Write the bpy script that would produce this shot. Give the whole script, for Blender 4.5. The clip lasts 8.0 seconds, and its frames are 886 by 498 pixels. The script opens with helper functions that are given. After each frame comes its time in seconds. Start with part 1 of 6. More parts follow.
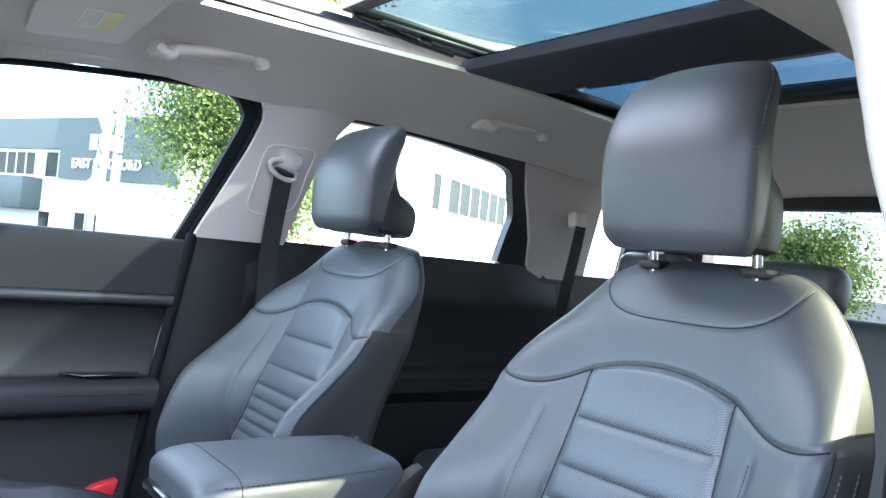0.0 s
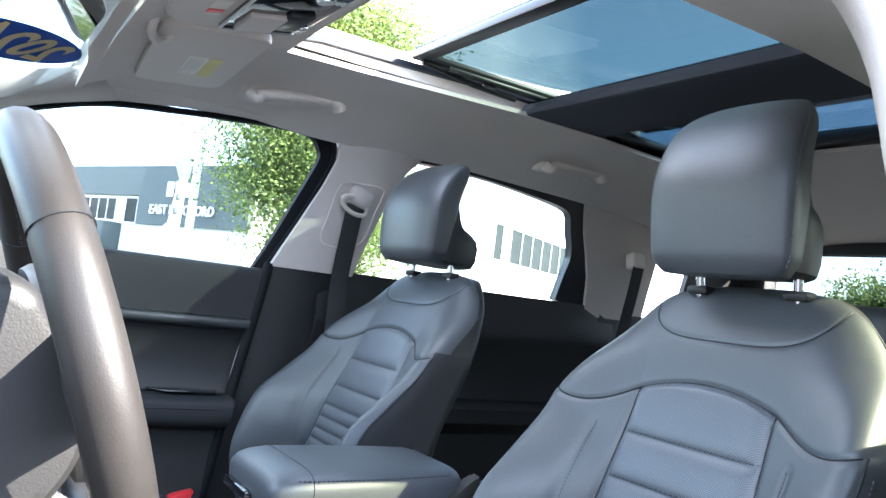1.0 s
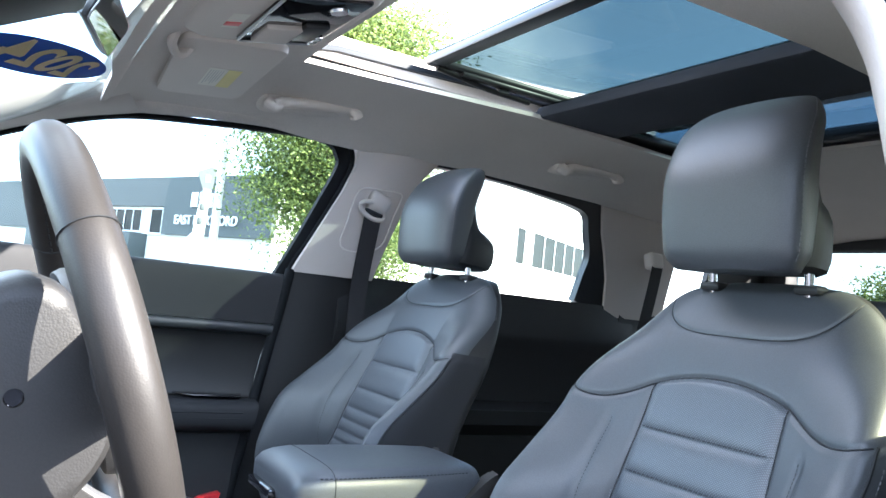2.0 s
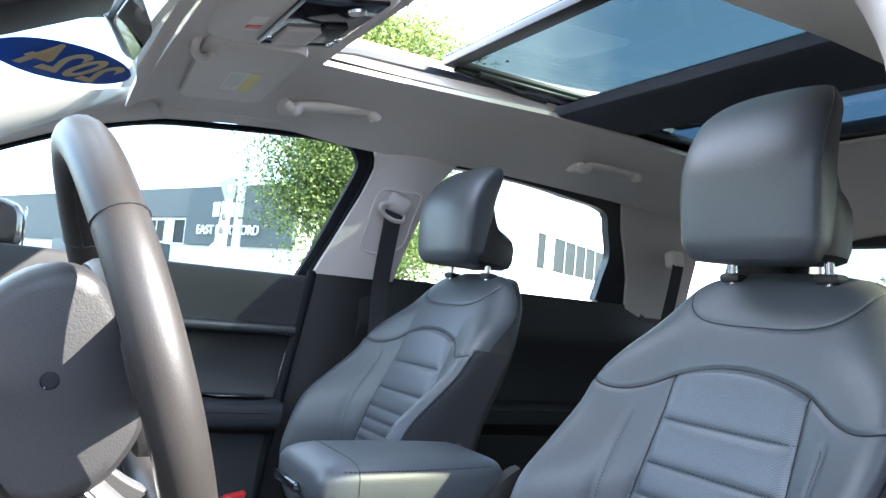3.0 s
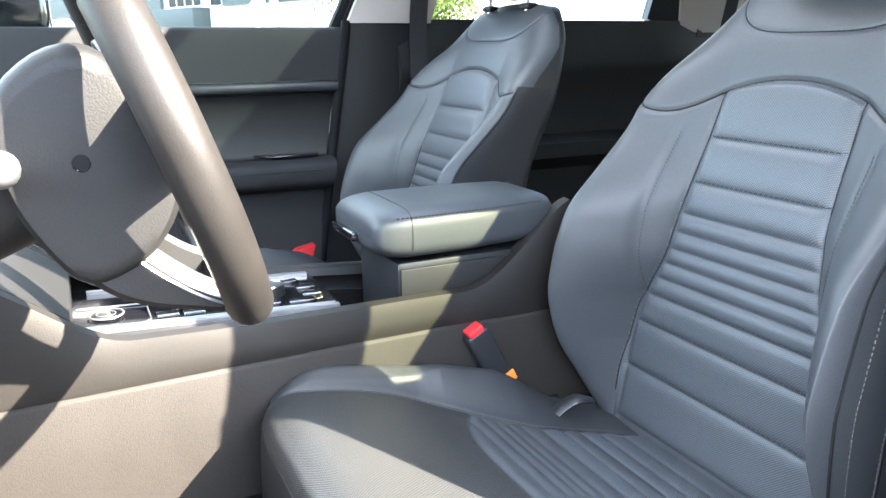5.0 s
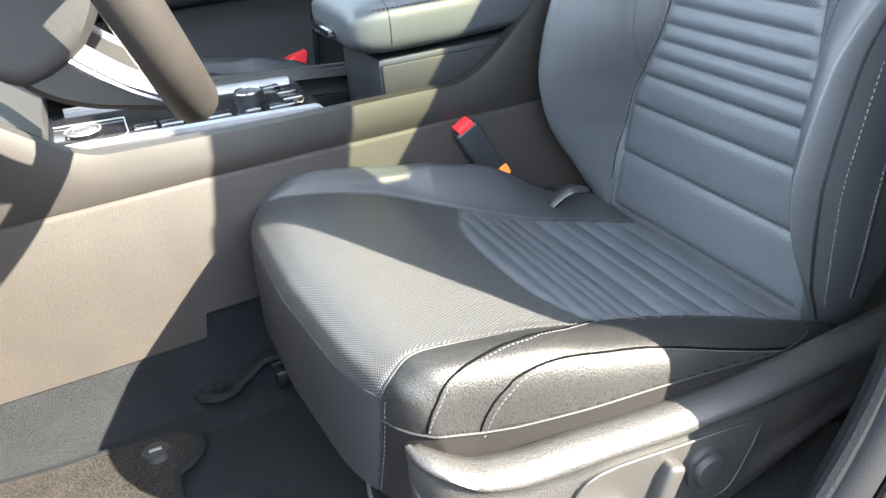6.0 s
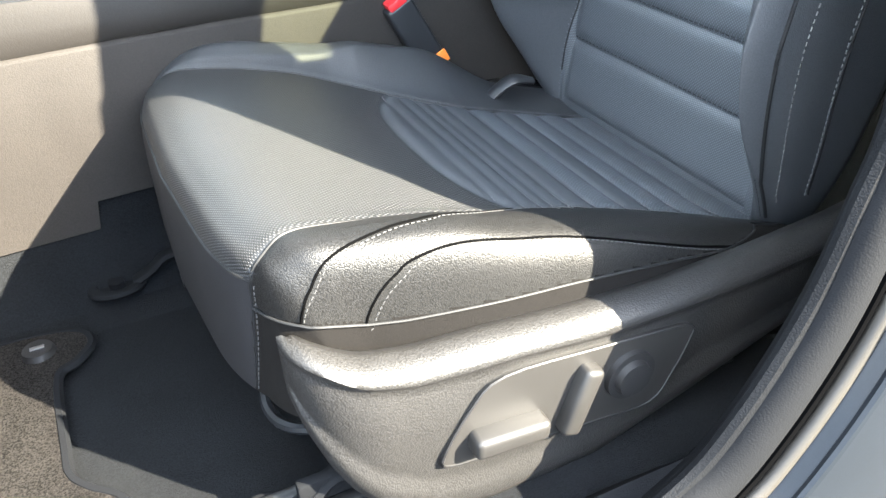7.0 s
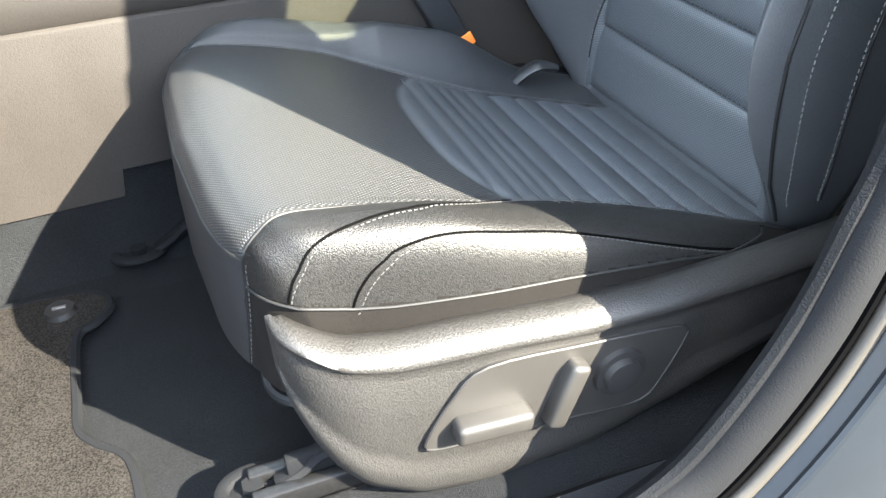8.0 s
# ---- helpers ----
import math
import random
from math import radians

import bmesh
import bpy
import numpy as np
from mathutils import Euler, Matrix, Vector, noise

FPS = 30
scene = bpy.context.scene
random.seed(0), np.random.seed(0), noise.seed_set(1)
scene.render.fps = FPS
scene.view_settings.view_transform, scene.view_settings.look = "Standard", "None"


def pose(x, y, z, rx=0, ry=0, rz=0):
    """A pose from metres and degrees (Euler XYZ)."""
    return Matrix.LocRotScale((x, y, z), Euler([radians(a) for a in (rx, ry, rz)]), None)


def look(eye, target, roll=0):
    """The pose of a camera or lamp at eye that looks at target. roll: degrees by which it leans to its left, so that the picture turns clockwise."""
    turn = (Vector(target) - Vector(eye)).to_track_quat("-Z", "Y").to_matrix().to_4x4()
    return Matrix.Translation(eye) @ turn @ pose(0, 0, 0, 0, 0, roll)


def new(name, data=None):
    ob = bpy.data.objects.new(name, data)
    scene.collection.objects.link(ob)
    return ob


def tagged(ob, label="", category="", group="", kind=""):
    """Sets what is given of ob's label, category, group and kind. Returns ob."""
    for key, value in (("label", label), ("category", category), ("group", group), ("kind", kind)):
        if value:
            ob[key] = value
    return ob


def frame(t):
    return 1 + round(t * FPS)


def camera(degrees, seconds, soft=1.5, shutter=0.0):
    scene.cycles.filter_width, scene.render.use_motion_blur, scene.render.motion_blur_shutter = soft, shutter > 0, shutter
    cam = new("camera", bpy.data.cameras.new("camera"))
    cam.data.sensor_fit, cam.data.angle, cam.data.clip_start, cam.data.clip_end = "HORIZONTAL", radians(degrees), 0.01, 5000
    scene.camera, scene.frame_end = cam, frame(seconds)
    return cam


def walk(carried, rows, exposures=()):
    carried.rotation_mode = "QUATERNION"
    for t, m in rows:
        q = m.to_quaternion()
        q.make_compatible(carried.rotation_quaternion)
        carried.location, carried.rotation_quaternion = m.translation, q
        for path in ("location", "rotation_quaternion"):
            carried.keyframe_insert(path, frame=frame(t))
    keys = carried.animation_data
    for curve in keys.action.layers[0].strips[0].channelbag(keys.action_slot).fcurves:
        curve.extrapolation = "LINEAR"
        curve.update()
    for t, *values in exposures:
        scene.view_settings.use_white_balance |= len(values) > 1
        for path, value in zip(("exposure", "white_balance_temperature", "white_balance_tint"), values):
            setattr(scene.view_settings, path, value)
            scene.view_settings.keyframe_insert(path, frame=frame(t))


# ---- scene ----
# axes: x to the rear of the car, y to its right side, z up from the ground
cam = camera(60.1, 8.0)
PATH = [
    (0, (-0.147, -1.003, 1.176), (1.066, 0.587, 1.197), 5.8),
    (0.5, (-0.175, -1.041, 1.154), (0.983, 0.584, 1.29), 6.1),
    (1, (-0.197, -1.083, 1.131), (0.871, 0.603, 1.266), 7.1),
    (1.5, (-0.198, -1.1, 1.131), (0.84, 0.604, 1.263), 6.5),
    (3, (-0.203, -1.122, 1.107), (0.766, 0.621, 1.261), 5.5),
    (3.5, (-0.198, -1.12, 1.108), (0.772, 0.629, 1.094), 4.2),
    (4, (-0.195, -1.125, 1.112), (0.748, 0.626, 0.895), 2.2),
    (4.2, (-0.193, -1.124, 1.113), (0.737, 0.624, 0.836), 1.7),
    (5.3, (-0.167, -1.124, 1.105), (0.636, 0.598, 0.482), -1.9),
    (5.5, (-0.158, -1.129, 1.101), (0.607, 0.569, 0.373), -3.1),
    (5.7, (-0.127, -1.137, 1.112), (0.532, 0.531, 0.227), -4.2),
    (6, (-0.117, -1.132, 1.078), (0.56, 0.484, 0.114), -5.1),
    (6.5, (-0.07, -1.112, 1.027), (0.616, 0.431, -0.045), -4.2),
    (7, (-0.026, -1.108, 0.978), (0.643, 0.411, -0.139), -3.1),
    (7.5, (-0.001, -1.115, 0.964), (0.612, 0.405, -0.182), -2.5),
    (8, (0.019, -1.126, 0.992), (0.554, 0.406, -0.177), -2.6),
]
walk(cam, [(t, look(eye, target, roll)) for t, eye, target, roll in PATH], [(0, 4.08, 5800, 10), (0.75, 3.86, 5780, 10), (1.5, 3.76, 5750, 10), (3.0, 3.59, 5750, 10), (4.0, 3.84, 5900, 10), (5.5, 4.34, 6300, 8), (6.5, 4.22, 6300, 6), (8, 4.10, 6300, 6)])

# ---- light ----
SUN_TO = Vector((0.66, -0.75, 0.640)).normalized()
world = bpy.data.worlds.new("sky")
scene.world = world
world.use_nodes = True
wn, wl = world.node_tree.nodes, world.node_tree.links
sky = wn.new("ShaderNodeTexSky")
sky.sky_type = "NISHITA"
sky.sun_disc = False
sky.sun_elevation = math.asin(SUN_TO.z)
sky.sun_rotation = math.atan2(SUN_TO.x, SUN_TO.y)
tc = wn.new("ShaderNodeTexCoord")
cn = wn.new("ShaderNodeTexNoise")
cn.inputs["Scale"].default_value, cn.inputs["Detail"].default_value = 2.2, 8
cr = wn.new("ShaderNodeValToRGB")
cr.color_ramp.elements[0].position, cr.color_ramp.elements[1].position = 0.42, 0.66
cmix = wn.new("ShaderNodeMix")
cmix.data_type = "RGBA"
wl.new(tc.outputs["Generated"], cn.inputs["Vector"])
wl.new(cn.outputs["Fac"], cr.inputs["Fac"])
wl.new(cr.outputs["Color"], cmix.inputs["Factor"])
wl.new(sky.outputs["Color"], cmix.inputs[6])
cmix.inputs[7].default_value = (6.8, 6.95, 7.3, 1)
wl.new(cmix.outputs[2], wn["Background"].inputs["Color"])
wn["Background"].inputs["Strength"].default_value = 0.15
sun = new("sun", bpy.data.lights.new("sun", "SUN"))
sun.data.energy, sun.data.angle, sun.data.color = 4.9, radians(0.55), (1.0, 0.885, 0.72)
sun.rotation_euler = SUN_TO.to_track_quat("Z", "Y").to_euler()


# ---- materials ----
def material(name, color, rough=0.5, metal=0.0, grain=0.0, grain_scale=300.0, bump=0.0, stain=0.12, stain_scale=6.0, coat=0.0, spec=0.5, dots=0.0, coat_rough=0.03, fuzz=False, deep=0.0007, pit=1.8, pebble_shade=0.0):
    """A surface with fine grain relief and a larger, faint variation of tone."""
    m = bpy.data.materials.new(name)
    m.use_nodes = True
    n, l = m.node_tree.nodes, m.node_tree.links
    b = n["Principled BSDF"]
    b.inputs["Roughness"].default_value, b.inputs["Metallic"].default_value = rough, metal
    b.inputs["Coat Roughness"].default_value = coat_rough
    b.inputs["Coat Weight"].default_value, b.inputs["Specular IOR Level"].default_value = coat, spec
    co = n.new("ShaderNodeTexCoord")
    big = n.new("ShaderNodeTexNoise")
    big.inputs["Scale"].default_value, big.inputs["Detail"].default_value = stain_scale, 4
    l.new(co.outputs["Object"], big.inputs["Vector"])
    fine = n.new("ShaderNodeTexNoise")
    fine.inputs["Scale"].default_value, fine.inputs["Detail"].default_value = grain_scale, 2
    l.new(co.outputs["Object"], fine.inputs["Vector"])
    add = n.new("ShaderNodeMath")
    add.operation = "MULTIPLY_ADD"
    l.new(big.outputs["Fac"], add.inputs[0])
    add.inputs[1].default_value, add.inputs[2].default_value = 2 * stain, 1 - stain
    add2 = n.new("ShaderNodeMath")
    add2.operation = "MULTIPLY_ADD"
    spread = n.new("ShaderNodeMapRange")
    spread.inputs["From Min"].default_value, spread.inputs["From Max"].default_value = 0.34, 0.66
    spread.inputs["To Min"].default_value, spread.inputs["To Max"].default_value = -1.0, 1.0
    l.new(fine.outputs["Fac"], spread.inputs["Value"])
    l.new(spread.outputs[0], add2.inputs[0])
    add2.inputs[1].default_value = grain
    l.new(add.outputs[0], add2.inputs[2])
    mul = n.new("ShaderNodeVectorMath")
    mul.operation = "SCALE"
    mul.inputs[0].default_value = tuple(color[:3])
    l.new(add2.outputs[0], mul.inputs["Scale"])
    out = mul.outputs[0]
    height = None
    if bump:
        vo = n.new("ShaderNodeTexNoise" if fuzz else "ShaderNodeTexVoronoi")
        vo.inputs["Scale"].default_value = grain_scale
        if fuzz:
            vo.inputs["Detail"].default_value, vo.inputs["Roughness"].default_value = 5, 0.75
        l.new(co.outputs["Object"], vo.inputs["Vector"])
        inv = n.new("ShaderNodeMath")
        inv.operation = "SUBTRACT"
        inv.inputs[0].default_value = 1.0
        l.new(vo.outputs[0], inv.inputs[1])
        height = inv.outputs[0]
        # crevice shade painted into the grain colour: darker between the raised cells
        if pebble_shade:
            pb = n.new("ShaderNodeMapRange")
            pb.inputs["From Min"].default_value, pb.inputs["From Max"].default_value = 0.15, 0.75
            pb.inputs["To Min"].default_value, pb.inputs["To Max"].default_value = 1 + pebble_shade * 0.5, 1 - pebble_shade
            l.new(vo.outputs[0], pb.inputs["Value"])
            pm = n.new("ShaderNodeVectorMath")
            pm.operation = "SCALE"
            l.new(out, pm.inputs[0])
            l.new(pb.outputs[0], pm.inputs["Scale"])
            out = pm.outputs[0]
    if dots:
        sep = n.new("ShaderNodeSeparateXYZ")
        l.new(co.outputs["Object"], sep.inputs[0])
        xz = n.new("ShaderNodeMath")
        l.new(sep.outputs["X"], xz.inputs[0])
        l.new(sep.outputs["Z"], xz.inputs[1])
        waves = []
        for src in (sep.outputs["Y"], xz.outputs[0]):
            k = n.new("ShaderNodeMath")
            k.operation = "MULTIPLY"
            k.inputs[1].default_value = dots
            l.new(src, k.inputs[0])
            w = n.new("ShaderNodeMath")
            w.operation = "SINE"
            l.new(k.outputs[0], w.inputs[0])
            waves.append(w)
        pr = n.new("ShaderNodeMath")
        pr.operation = "MULTIPLY"
        l.new(waves[0].outputs[0], pr.inputs[0])
        l.new(waves[1].outputs[0], pr.inputs[1])
        th = n.new("ShaderNodeMapRange")
        th.inputs["From Min"].default_value, th.inputs["From Max"].default_value = 0.15, 0.60
        th.inputs["To Min"].default_value, th.inputs["To Max"].default_value = 0.72, pit
        l.new(pr.outputs[0], th.inputs["Value"])
        m2 = n.new("ShaderNodeVectorMath")
        m2.operation = "SCALE"
        l.new(out, m2.inputs[0])
        l.new(th.outputs[0], m2.inputs["Scale"])
        out = m2.outputs[0]
        height = th.outputs[0]
    l.new(out, b.inputs["Base Color"])
    if height is not None:
        bp = n.new("ShaderNodeBump")
        bp.inputs["Strength"].default_value, bp.inputs["Distance"].default_value = bump or 0.6, deep
        l.new(height, bp.inputs["Height"])
        l.new(bp.outputs[0], b.inputs["Normal"])
    return m


def glass(name, tint, rough=0.0):
    """Thin glazing: mostly clear and tinted, with a mirror sheen at its surface."""
    m = bpy.data.materials.new(name)
    m.use_nodes = True
    n, l = m.node_tree.nodes, m.node_tree.links
    n.remove(n["Principled BSDF"])
    t = n.new("ShaderNodeBsdfTransparent")
    t.inputs["Color"].default_value = (*tint, 1)
    g = n.new("ShaderNodeBsdfGlossy")
    g.inputs["Roughness"].default_value = rough
    f = n.new("ShaderNodeLayerWeight")
    pw = n.new("ShaderNodeMath")
    pw.operation = "POWER"
    pw.inputs[1].default_value = 5
    l.new(f.outputs["Facing"], pw.inputs[0])
    sc = n.new("ShaderNodeMath")
    sc.operation = "MULTIPLY_ADD"
    sc.inputs[1].default_value, sc.inputs[2].default_value = 0.45, 0.03
    l.new(pw.outputs[0], sc.inputs[0])
    mx = n.new("ShaderNodeMixShader")
    l.new(sc.outputs[0], mx.inputs[0])
    l.new(t.outputs[0], mx.inputs[1])
    l.new(g.outputs[0], mx.inputs[2])
    l.new(mx.outputs[0], n["Material Output"].inputs["Surface"])
    return m


# seat leather tones offset the light: paler on shaded parts, darker on sunlit ones
LEATHER = material("leather", (0.043, 0.047, 0.0525), 0.46, bump=0.22, grain_scale=760, pebble_shade=0.16, grain=0.08, stain=0.12, coat=0.12, coat_rough=0.42, spec=0.5)
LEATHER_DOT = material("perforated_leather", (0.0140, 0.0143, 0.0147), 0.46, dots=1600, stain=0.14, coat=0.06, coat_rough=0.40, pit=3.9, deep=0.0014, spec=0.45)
LEATHER_SUNLIT = material("pebbled_leather_sunlit_copy", (0.0125, 0.0123, 0.0120), 0.43, bump=0.5, grain_scale=800, pebble_shade=0.6, grain=0.16, stain=0.18, spec=0.32)
LEATHER_SHADED = material("smooth_leather_shaded_copy", (0.030, 0.032, 0.035), 0.46, bump=0.22, grain_scale=760, pebble_shade=0.16, grain=0.08, stain=0.12, coat=0.06, coat_rough=0.42)
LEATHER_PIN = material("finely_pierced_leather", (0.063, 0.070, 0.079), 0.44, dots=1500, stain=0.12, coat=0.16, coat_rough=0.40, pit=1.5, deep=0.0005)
LEATHER_SIDE = material("side_vinyl", (0.014, 0.014, 0.0155), 0.65, bump=0.2, grain_scale=600, spec=0.3)
RIM_LEATHER = material("worn_rim_leather", (0.0150, 0.0132, 0.0120), 0.45, spec=0.28, bump=0.08, grain_scale=600, grain=0.1, stain=0.35, stain_scale=18)
SKIRT = material("woven_skirt_cloth", (0.0070, 0.0063, 0.0058), 0.9, bump=0.8, grain_scale=900, grain=0.3, stain=0.15, fuzz=True, spec=0.12)
# near-black tubes of this stand in for the shade in seams and gaps
GROOVE_SHADE = material("groove_shade_black", (0.0022, 0.0022, 0.0023), 1.0, spec=0.0)
PIPING = material("piping", (0.008, 0.0085, 0.0095), 0.6, spec=0.3)
PIPE = material("leather_piping", (0.012, 0.0122, 0.0126), 0.55, spec=0.3)
STITCH = material("pale_thread", (0.10, 0.10, 0.103), 0.85, spec=0.2)
# darker copy of the thread for the sunlit cushion; STITCH serves shaded parts
STITCH_SUNLIT = material("thread_sunlit_copy", (0.062, 0.062, 0.062), 0.85, spec=0.2)
PLASTIC = material("black_plastic", (0.0128, 0.0124, 0.0126), 0.52, bump=0.16, grain_scale=560, pebble_shade=0.12, stain=0.15, spec=0.4)
PLASTIC_SHIELD = material("grained_plastic", (0.0180, 0.0172, 0.0165), 0.50, bump=0.42, grain_scale=560, pebble_shade=0.40, grain=0.12, stain=0.14)
CONSOLE = material("soft_console_plastic", (0.0150, 0.0134, 0.0122), 0.52, bump=0.14, grain_scale=620, pebble_shade=0.12, grain=0.06, stain=0.18, spec=0.33)
CONSOLE_WALL = material("warm_console_plastic", (0.0196, 0.0168, 0.0146), 0.62, bump=0.22, grain_scale=620, pebble_shade=0.18, grain=0.10, stain=0.22, stain_scale=14, spec=0.28)
PLASTIC_SMOOTH = material("smooth_black_plastic", (0.017, 0.018, 0.020), 0.35, spec=0.4)
GLOSS = material("gloss_black", (0.006, 0.006, 0.008), 0.08, coat=0.5)
RUBBER = material("rubber", (0.0062, 0.0067, 0.0078), 0.75, bump=0.3, grain_scale=620, spec=0.13)
HEADLINER = material("headliner_fabric", (0.60, 0.56, 0.515), 0.95, bump=0.6, grain_scale=600, grain=0.08, stain=0.06, fuzz=True)
TRIM_GREY = material("grey_trim", (0.46, 0.41, 0.37), 0.6, bump=0.3, grain_scale=600, stain=0.06)
VISOR = material("visor_vinyl", (0.60, 0.55, 0.50), 0.6, bump=0.3, grain_scale=600, stain=0.06)
CHROME = material("chrome", (0.75, 0.75, 0.77), 0.12, metal=1.0, stain=0.03)
SILVER = material("satin_silver", (0.36, 0.36, 0.37), 0.36, metal=0.9, stain=0.06)
STEEL = material("steel", (0.05, 0.05, 0.052), 0.42, metal=0.9, grain=0.1, grain_scale=200)
CARPET = material("carpet", (0.0115, 0.0125, 0.0140), 1.0, bump=1.0, grain_scale=520, grain=0.3, stain=0.3, stain_scale=14, spec=0.1, fuzz=True, deep=0.003)
MATPILE = material("mat_pile", (0.021, 0.0188, 0.017), 1.0, bump=1.0, grain_scale=520, grain=0.7, stain=0.4, stain_scale=30, spec=0.1, fuzz=True, deep=0.005)
WEBBING = material("webbing", (0.024, 0.0225, 0.024), 0.75, bump=0.6, grain_scale=700, spec=0.3)
RED = material("red_plastic", (0.62, 0.03, 0.035), 0.35)
ORANGE = material("orange_label", (0.85, 0.22, 0.03), 0.6)
SEAL_LIP = material("grained_rubber", (0.0062, 0.0067, 0.0078), 0.6, bump=0.5, grain_scale=600, pebble_shade=0.25, spec=0.13)
PAPER = material("paper_label", (0.72, 0.70, 0.62), 0.7, stain=0.05)
YELLOW = material("yellow_label", (0.72, 0.66, 0.30), 0.7)
PAINT = material("grey_metallic_paint", (0.0085, 0.011, 0.0145), 0.40, spec=0.18, coat=0.12, coat_rough=0.08, stain=0.3, stain_scale=9, grain=0.15, grain_scale=900)
CLEAR = glass("window_glass", (0.93, 0.96, 0.94))
SIDEGLASS = glass("tinted_side_glass", (0.74, 0.78, 0.77))
TAILGLASS = glass("tinted_rear_glass", (0.42, 0.45, 0.46))
PRIVACY = glass("dark_rear_side_glass", (0.62, 0.64, 0.55))
ROOFGLASS = glass("tinted_roof_glass", (0.23, 0.265, 0.25))
REARGLASS = glass("dark_roof_glass", (0.15, 0.19, 0.21))
SHADE = material("sunshade_cloth", (0.055, 0.062, 0.078), 0.95, bump=0.4, grain_scale=600, stain=0.1, spec=0.2, fuzz=True)
# darkened metal stands in for the dim cabin it would reflect
MIRROR_DIM = material("mirror", (0.10, 0.115, 0.115), 0.03, metal=1.0, stain=0.0)
# tan tint stands in for sun on the outer edge of the seal
FLANGE = material("sun_tinted_jamb_flange", (0.027, 0.024, 0.020), 0.6, stain=0.25, stain_scale=20)
CTRIM = material("mid_grey_trim", (0.46, 0.42, 0.385), 0.6, bump=0.3, grain_scale=600, stain=0.06)
SWITCH = material("smooth_brown_black_plastic", (0.019, 0.018, 0.017), 0.45, stain=0.15, stain_scale=40)
HEADER = material("header_fabric", (0.56, 0.52, 0.48), 0.9, bump=0.3, grain_scale=600, stain=0.08)


# ---- mesh helpers ----
def part(name, bm, mat, parent=None, label="", smooth=True, sharp=40):
    """Links a bmesh as one mesh object under a thing or a part."""
    me = bpy.data.meshes.new(name)
    bmesh.ops.recalc_face_normals(bm, faces=bm.faces)
    bm.to_mesh(me)
    bm.free()
    me.materials.append(mat)
    if smooth:
        me.shade_smooth()
        me.set_sharp_from_angle(angle=radians(sharp))
    ob = new(name, me)
    if parent is not None:
        ob.parent = parent
    if label:
        tagged(ob, label)
    return ob


def raw(name, verts, faces, mat, parent=None, label="", smooth=True):
    me = bpy.data.meshes.new(name)
    me.from_pydata([tuple(v) for v in verts], [], [tuple(f) for f in faces])
    me.materials.append(mat)
    if smooth:
        me.shade_smooth()
    ob = new(name, me)
    if parent is not None:
        ob.parent = parent
    if label:
        tagged(ob, label)
    return ob


def thing(name, label, category, group="", kind="", at=(0, 0, 0)):
    ob = new(name)
    ob.empty_display_size = 0.05
    ob.location = at
    return tagged(ob, label, category, group, kind)


def box(bm, c, s, r=0.004, m=None, seg=2):
    """A bevelled box of size s at c, turned by m about its middle."""
    t = bmesh.new()
    bmesh.ops.create_cube(t, size=1)
    for v in t.verts:
        v.co = Vector((v.co.x * s[0], v.co.y * s[1], v.co.z * s[2]))
    if r:
        bmesh.ops.bevel(t, geom=list(t.edges), offset=min(r, 0.49 * min(s)), segments=seg, profile=0.5, affect="EDGES")
    mat = Matrix.Translation(c) @ (m if m is not None else Matrix.Identity(4))
    join(bm, t, mat)


def join(bm, t, mat=None):
    if mat is not None:
        bmesh.ops.transform(t, matrix=mat, verts=list(t.verts))
    me = bpy.data.meshes.new("tmp")
    t.to_mesh(me)
    t.free()
    bm.from_mesh(me)
    bpy.data.meshes.remove(me)


def rot(rx=0, ry=0, rz=0):
    return pose(0, 0, 0, rx, ry, rz)


def spline(pts, n=8, closed=False):
    """A smooth line through points."""
    p = [Vector(q) for q in pts]
    k = len(p)
    out = []
    for i in range(k if closed else k - 1):
        a, b = p[i], p[(i + 1) % k]
        z = p[(i - 1) % k] if closed or i > 0 else a * 2 - b
        d = p[(i + 2) % k] if closed or i + 2 < k else b * 2 - a
        for j in range(n):
            t = j / n
            out.append(0.5 * ((2 * a) + (b - z) * t + (2 * z - 5 * a + 4 * b - d) * t * t + (3 * a - z - 3 * b + d) * t ** 3))
    if not closed:
        out.append(p[-1])
    return out


def tube(bm, pts, r, n=8, closed=False, flat=1.0, up=(0, 0, 1)):
    """A round or flattened bar along points. r: radius, or one for each point."""
    pts = [Vector(p) for p in pts]
    k = len(pts)
    rings = []
    for i, p in enumerate(pts):
        a = pts[(i - 1) % k] if closed or i else p
        b = pts[(i + 1) % k] if closed or i < k - 1 else p
        d = (b - a).normalized()
        side = d.cross(Vector(up))
        if side.length < 1e-3:
            side = d.cross(Vector((1, 0.2, 0)))
        side.normalize()
        top = side.cross(d)
        rr = r[i] if isinstance(r, (list, tuple)) else r
        rings.append([bm.verts.new(p + side * rr * math.cos(2 * math.pi * j / n) + top * rr * flat * math.sin(2 * math.pi * j / n)) for j in range(n)])
    for i in range(k if closed else k - 1):
        q, w = rings[i], rings[(i + 1) % k]
        for j in range(n):
            bm.faces.new((q[j], q[(j + 1) % n], w[(j + 1) % n], w[j]))
    if not closed:
        bm.faces.new(rings[0])
        bm.faces.new(rings[-1])


def skin(bm, rings, loop=True, cap=True):
    """A surface through rings of equally many points."""
    vs = [[bm.verts.new(p) for p in ring] for ring in rings]
    n = len(vs[0])
    for a, b in zip(vs, vs[1:]):
        for j in range(n if loop else n - 1):
            bm.faces.new((a[j], a[(j + 1) % n], b[(j + 1) % n], b[j]))
    if cap and loop:
        bm.faces.new(vs[0])
        bm.faces.new(vs[-1])
    return vs


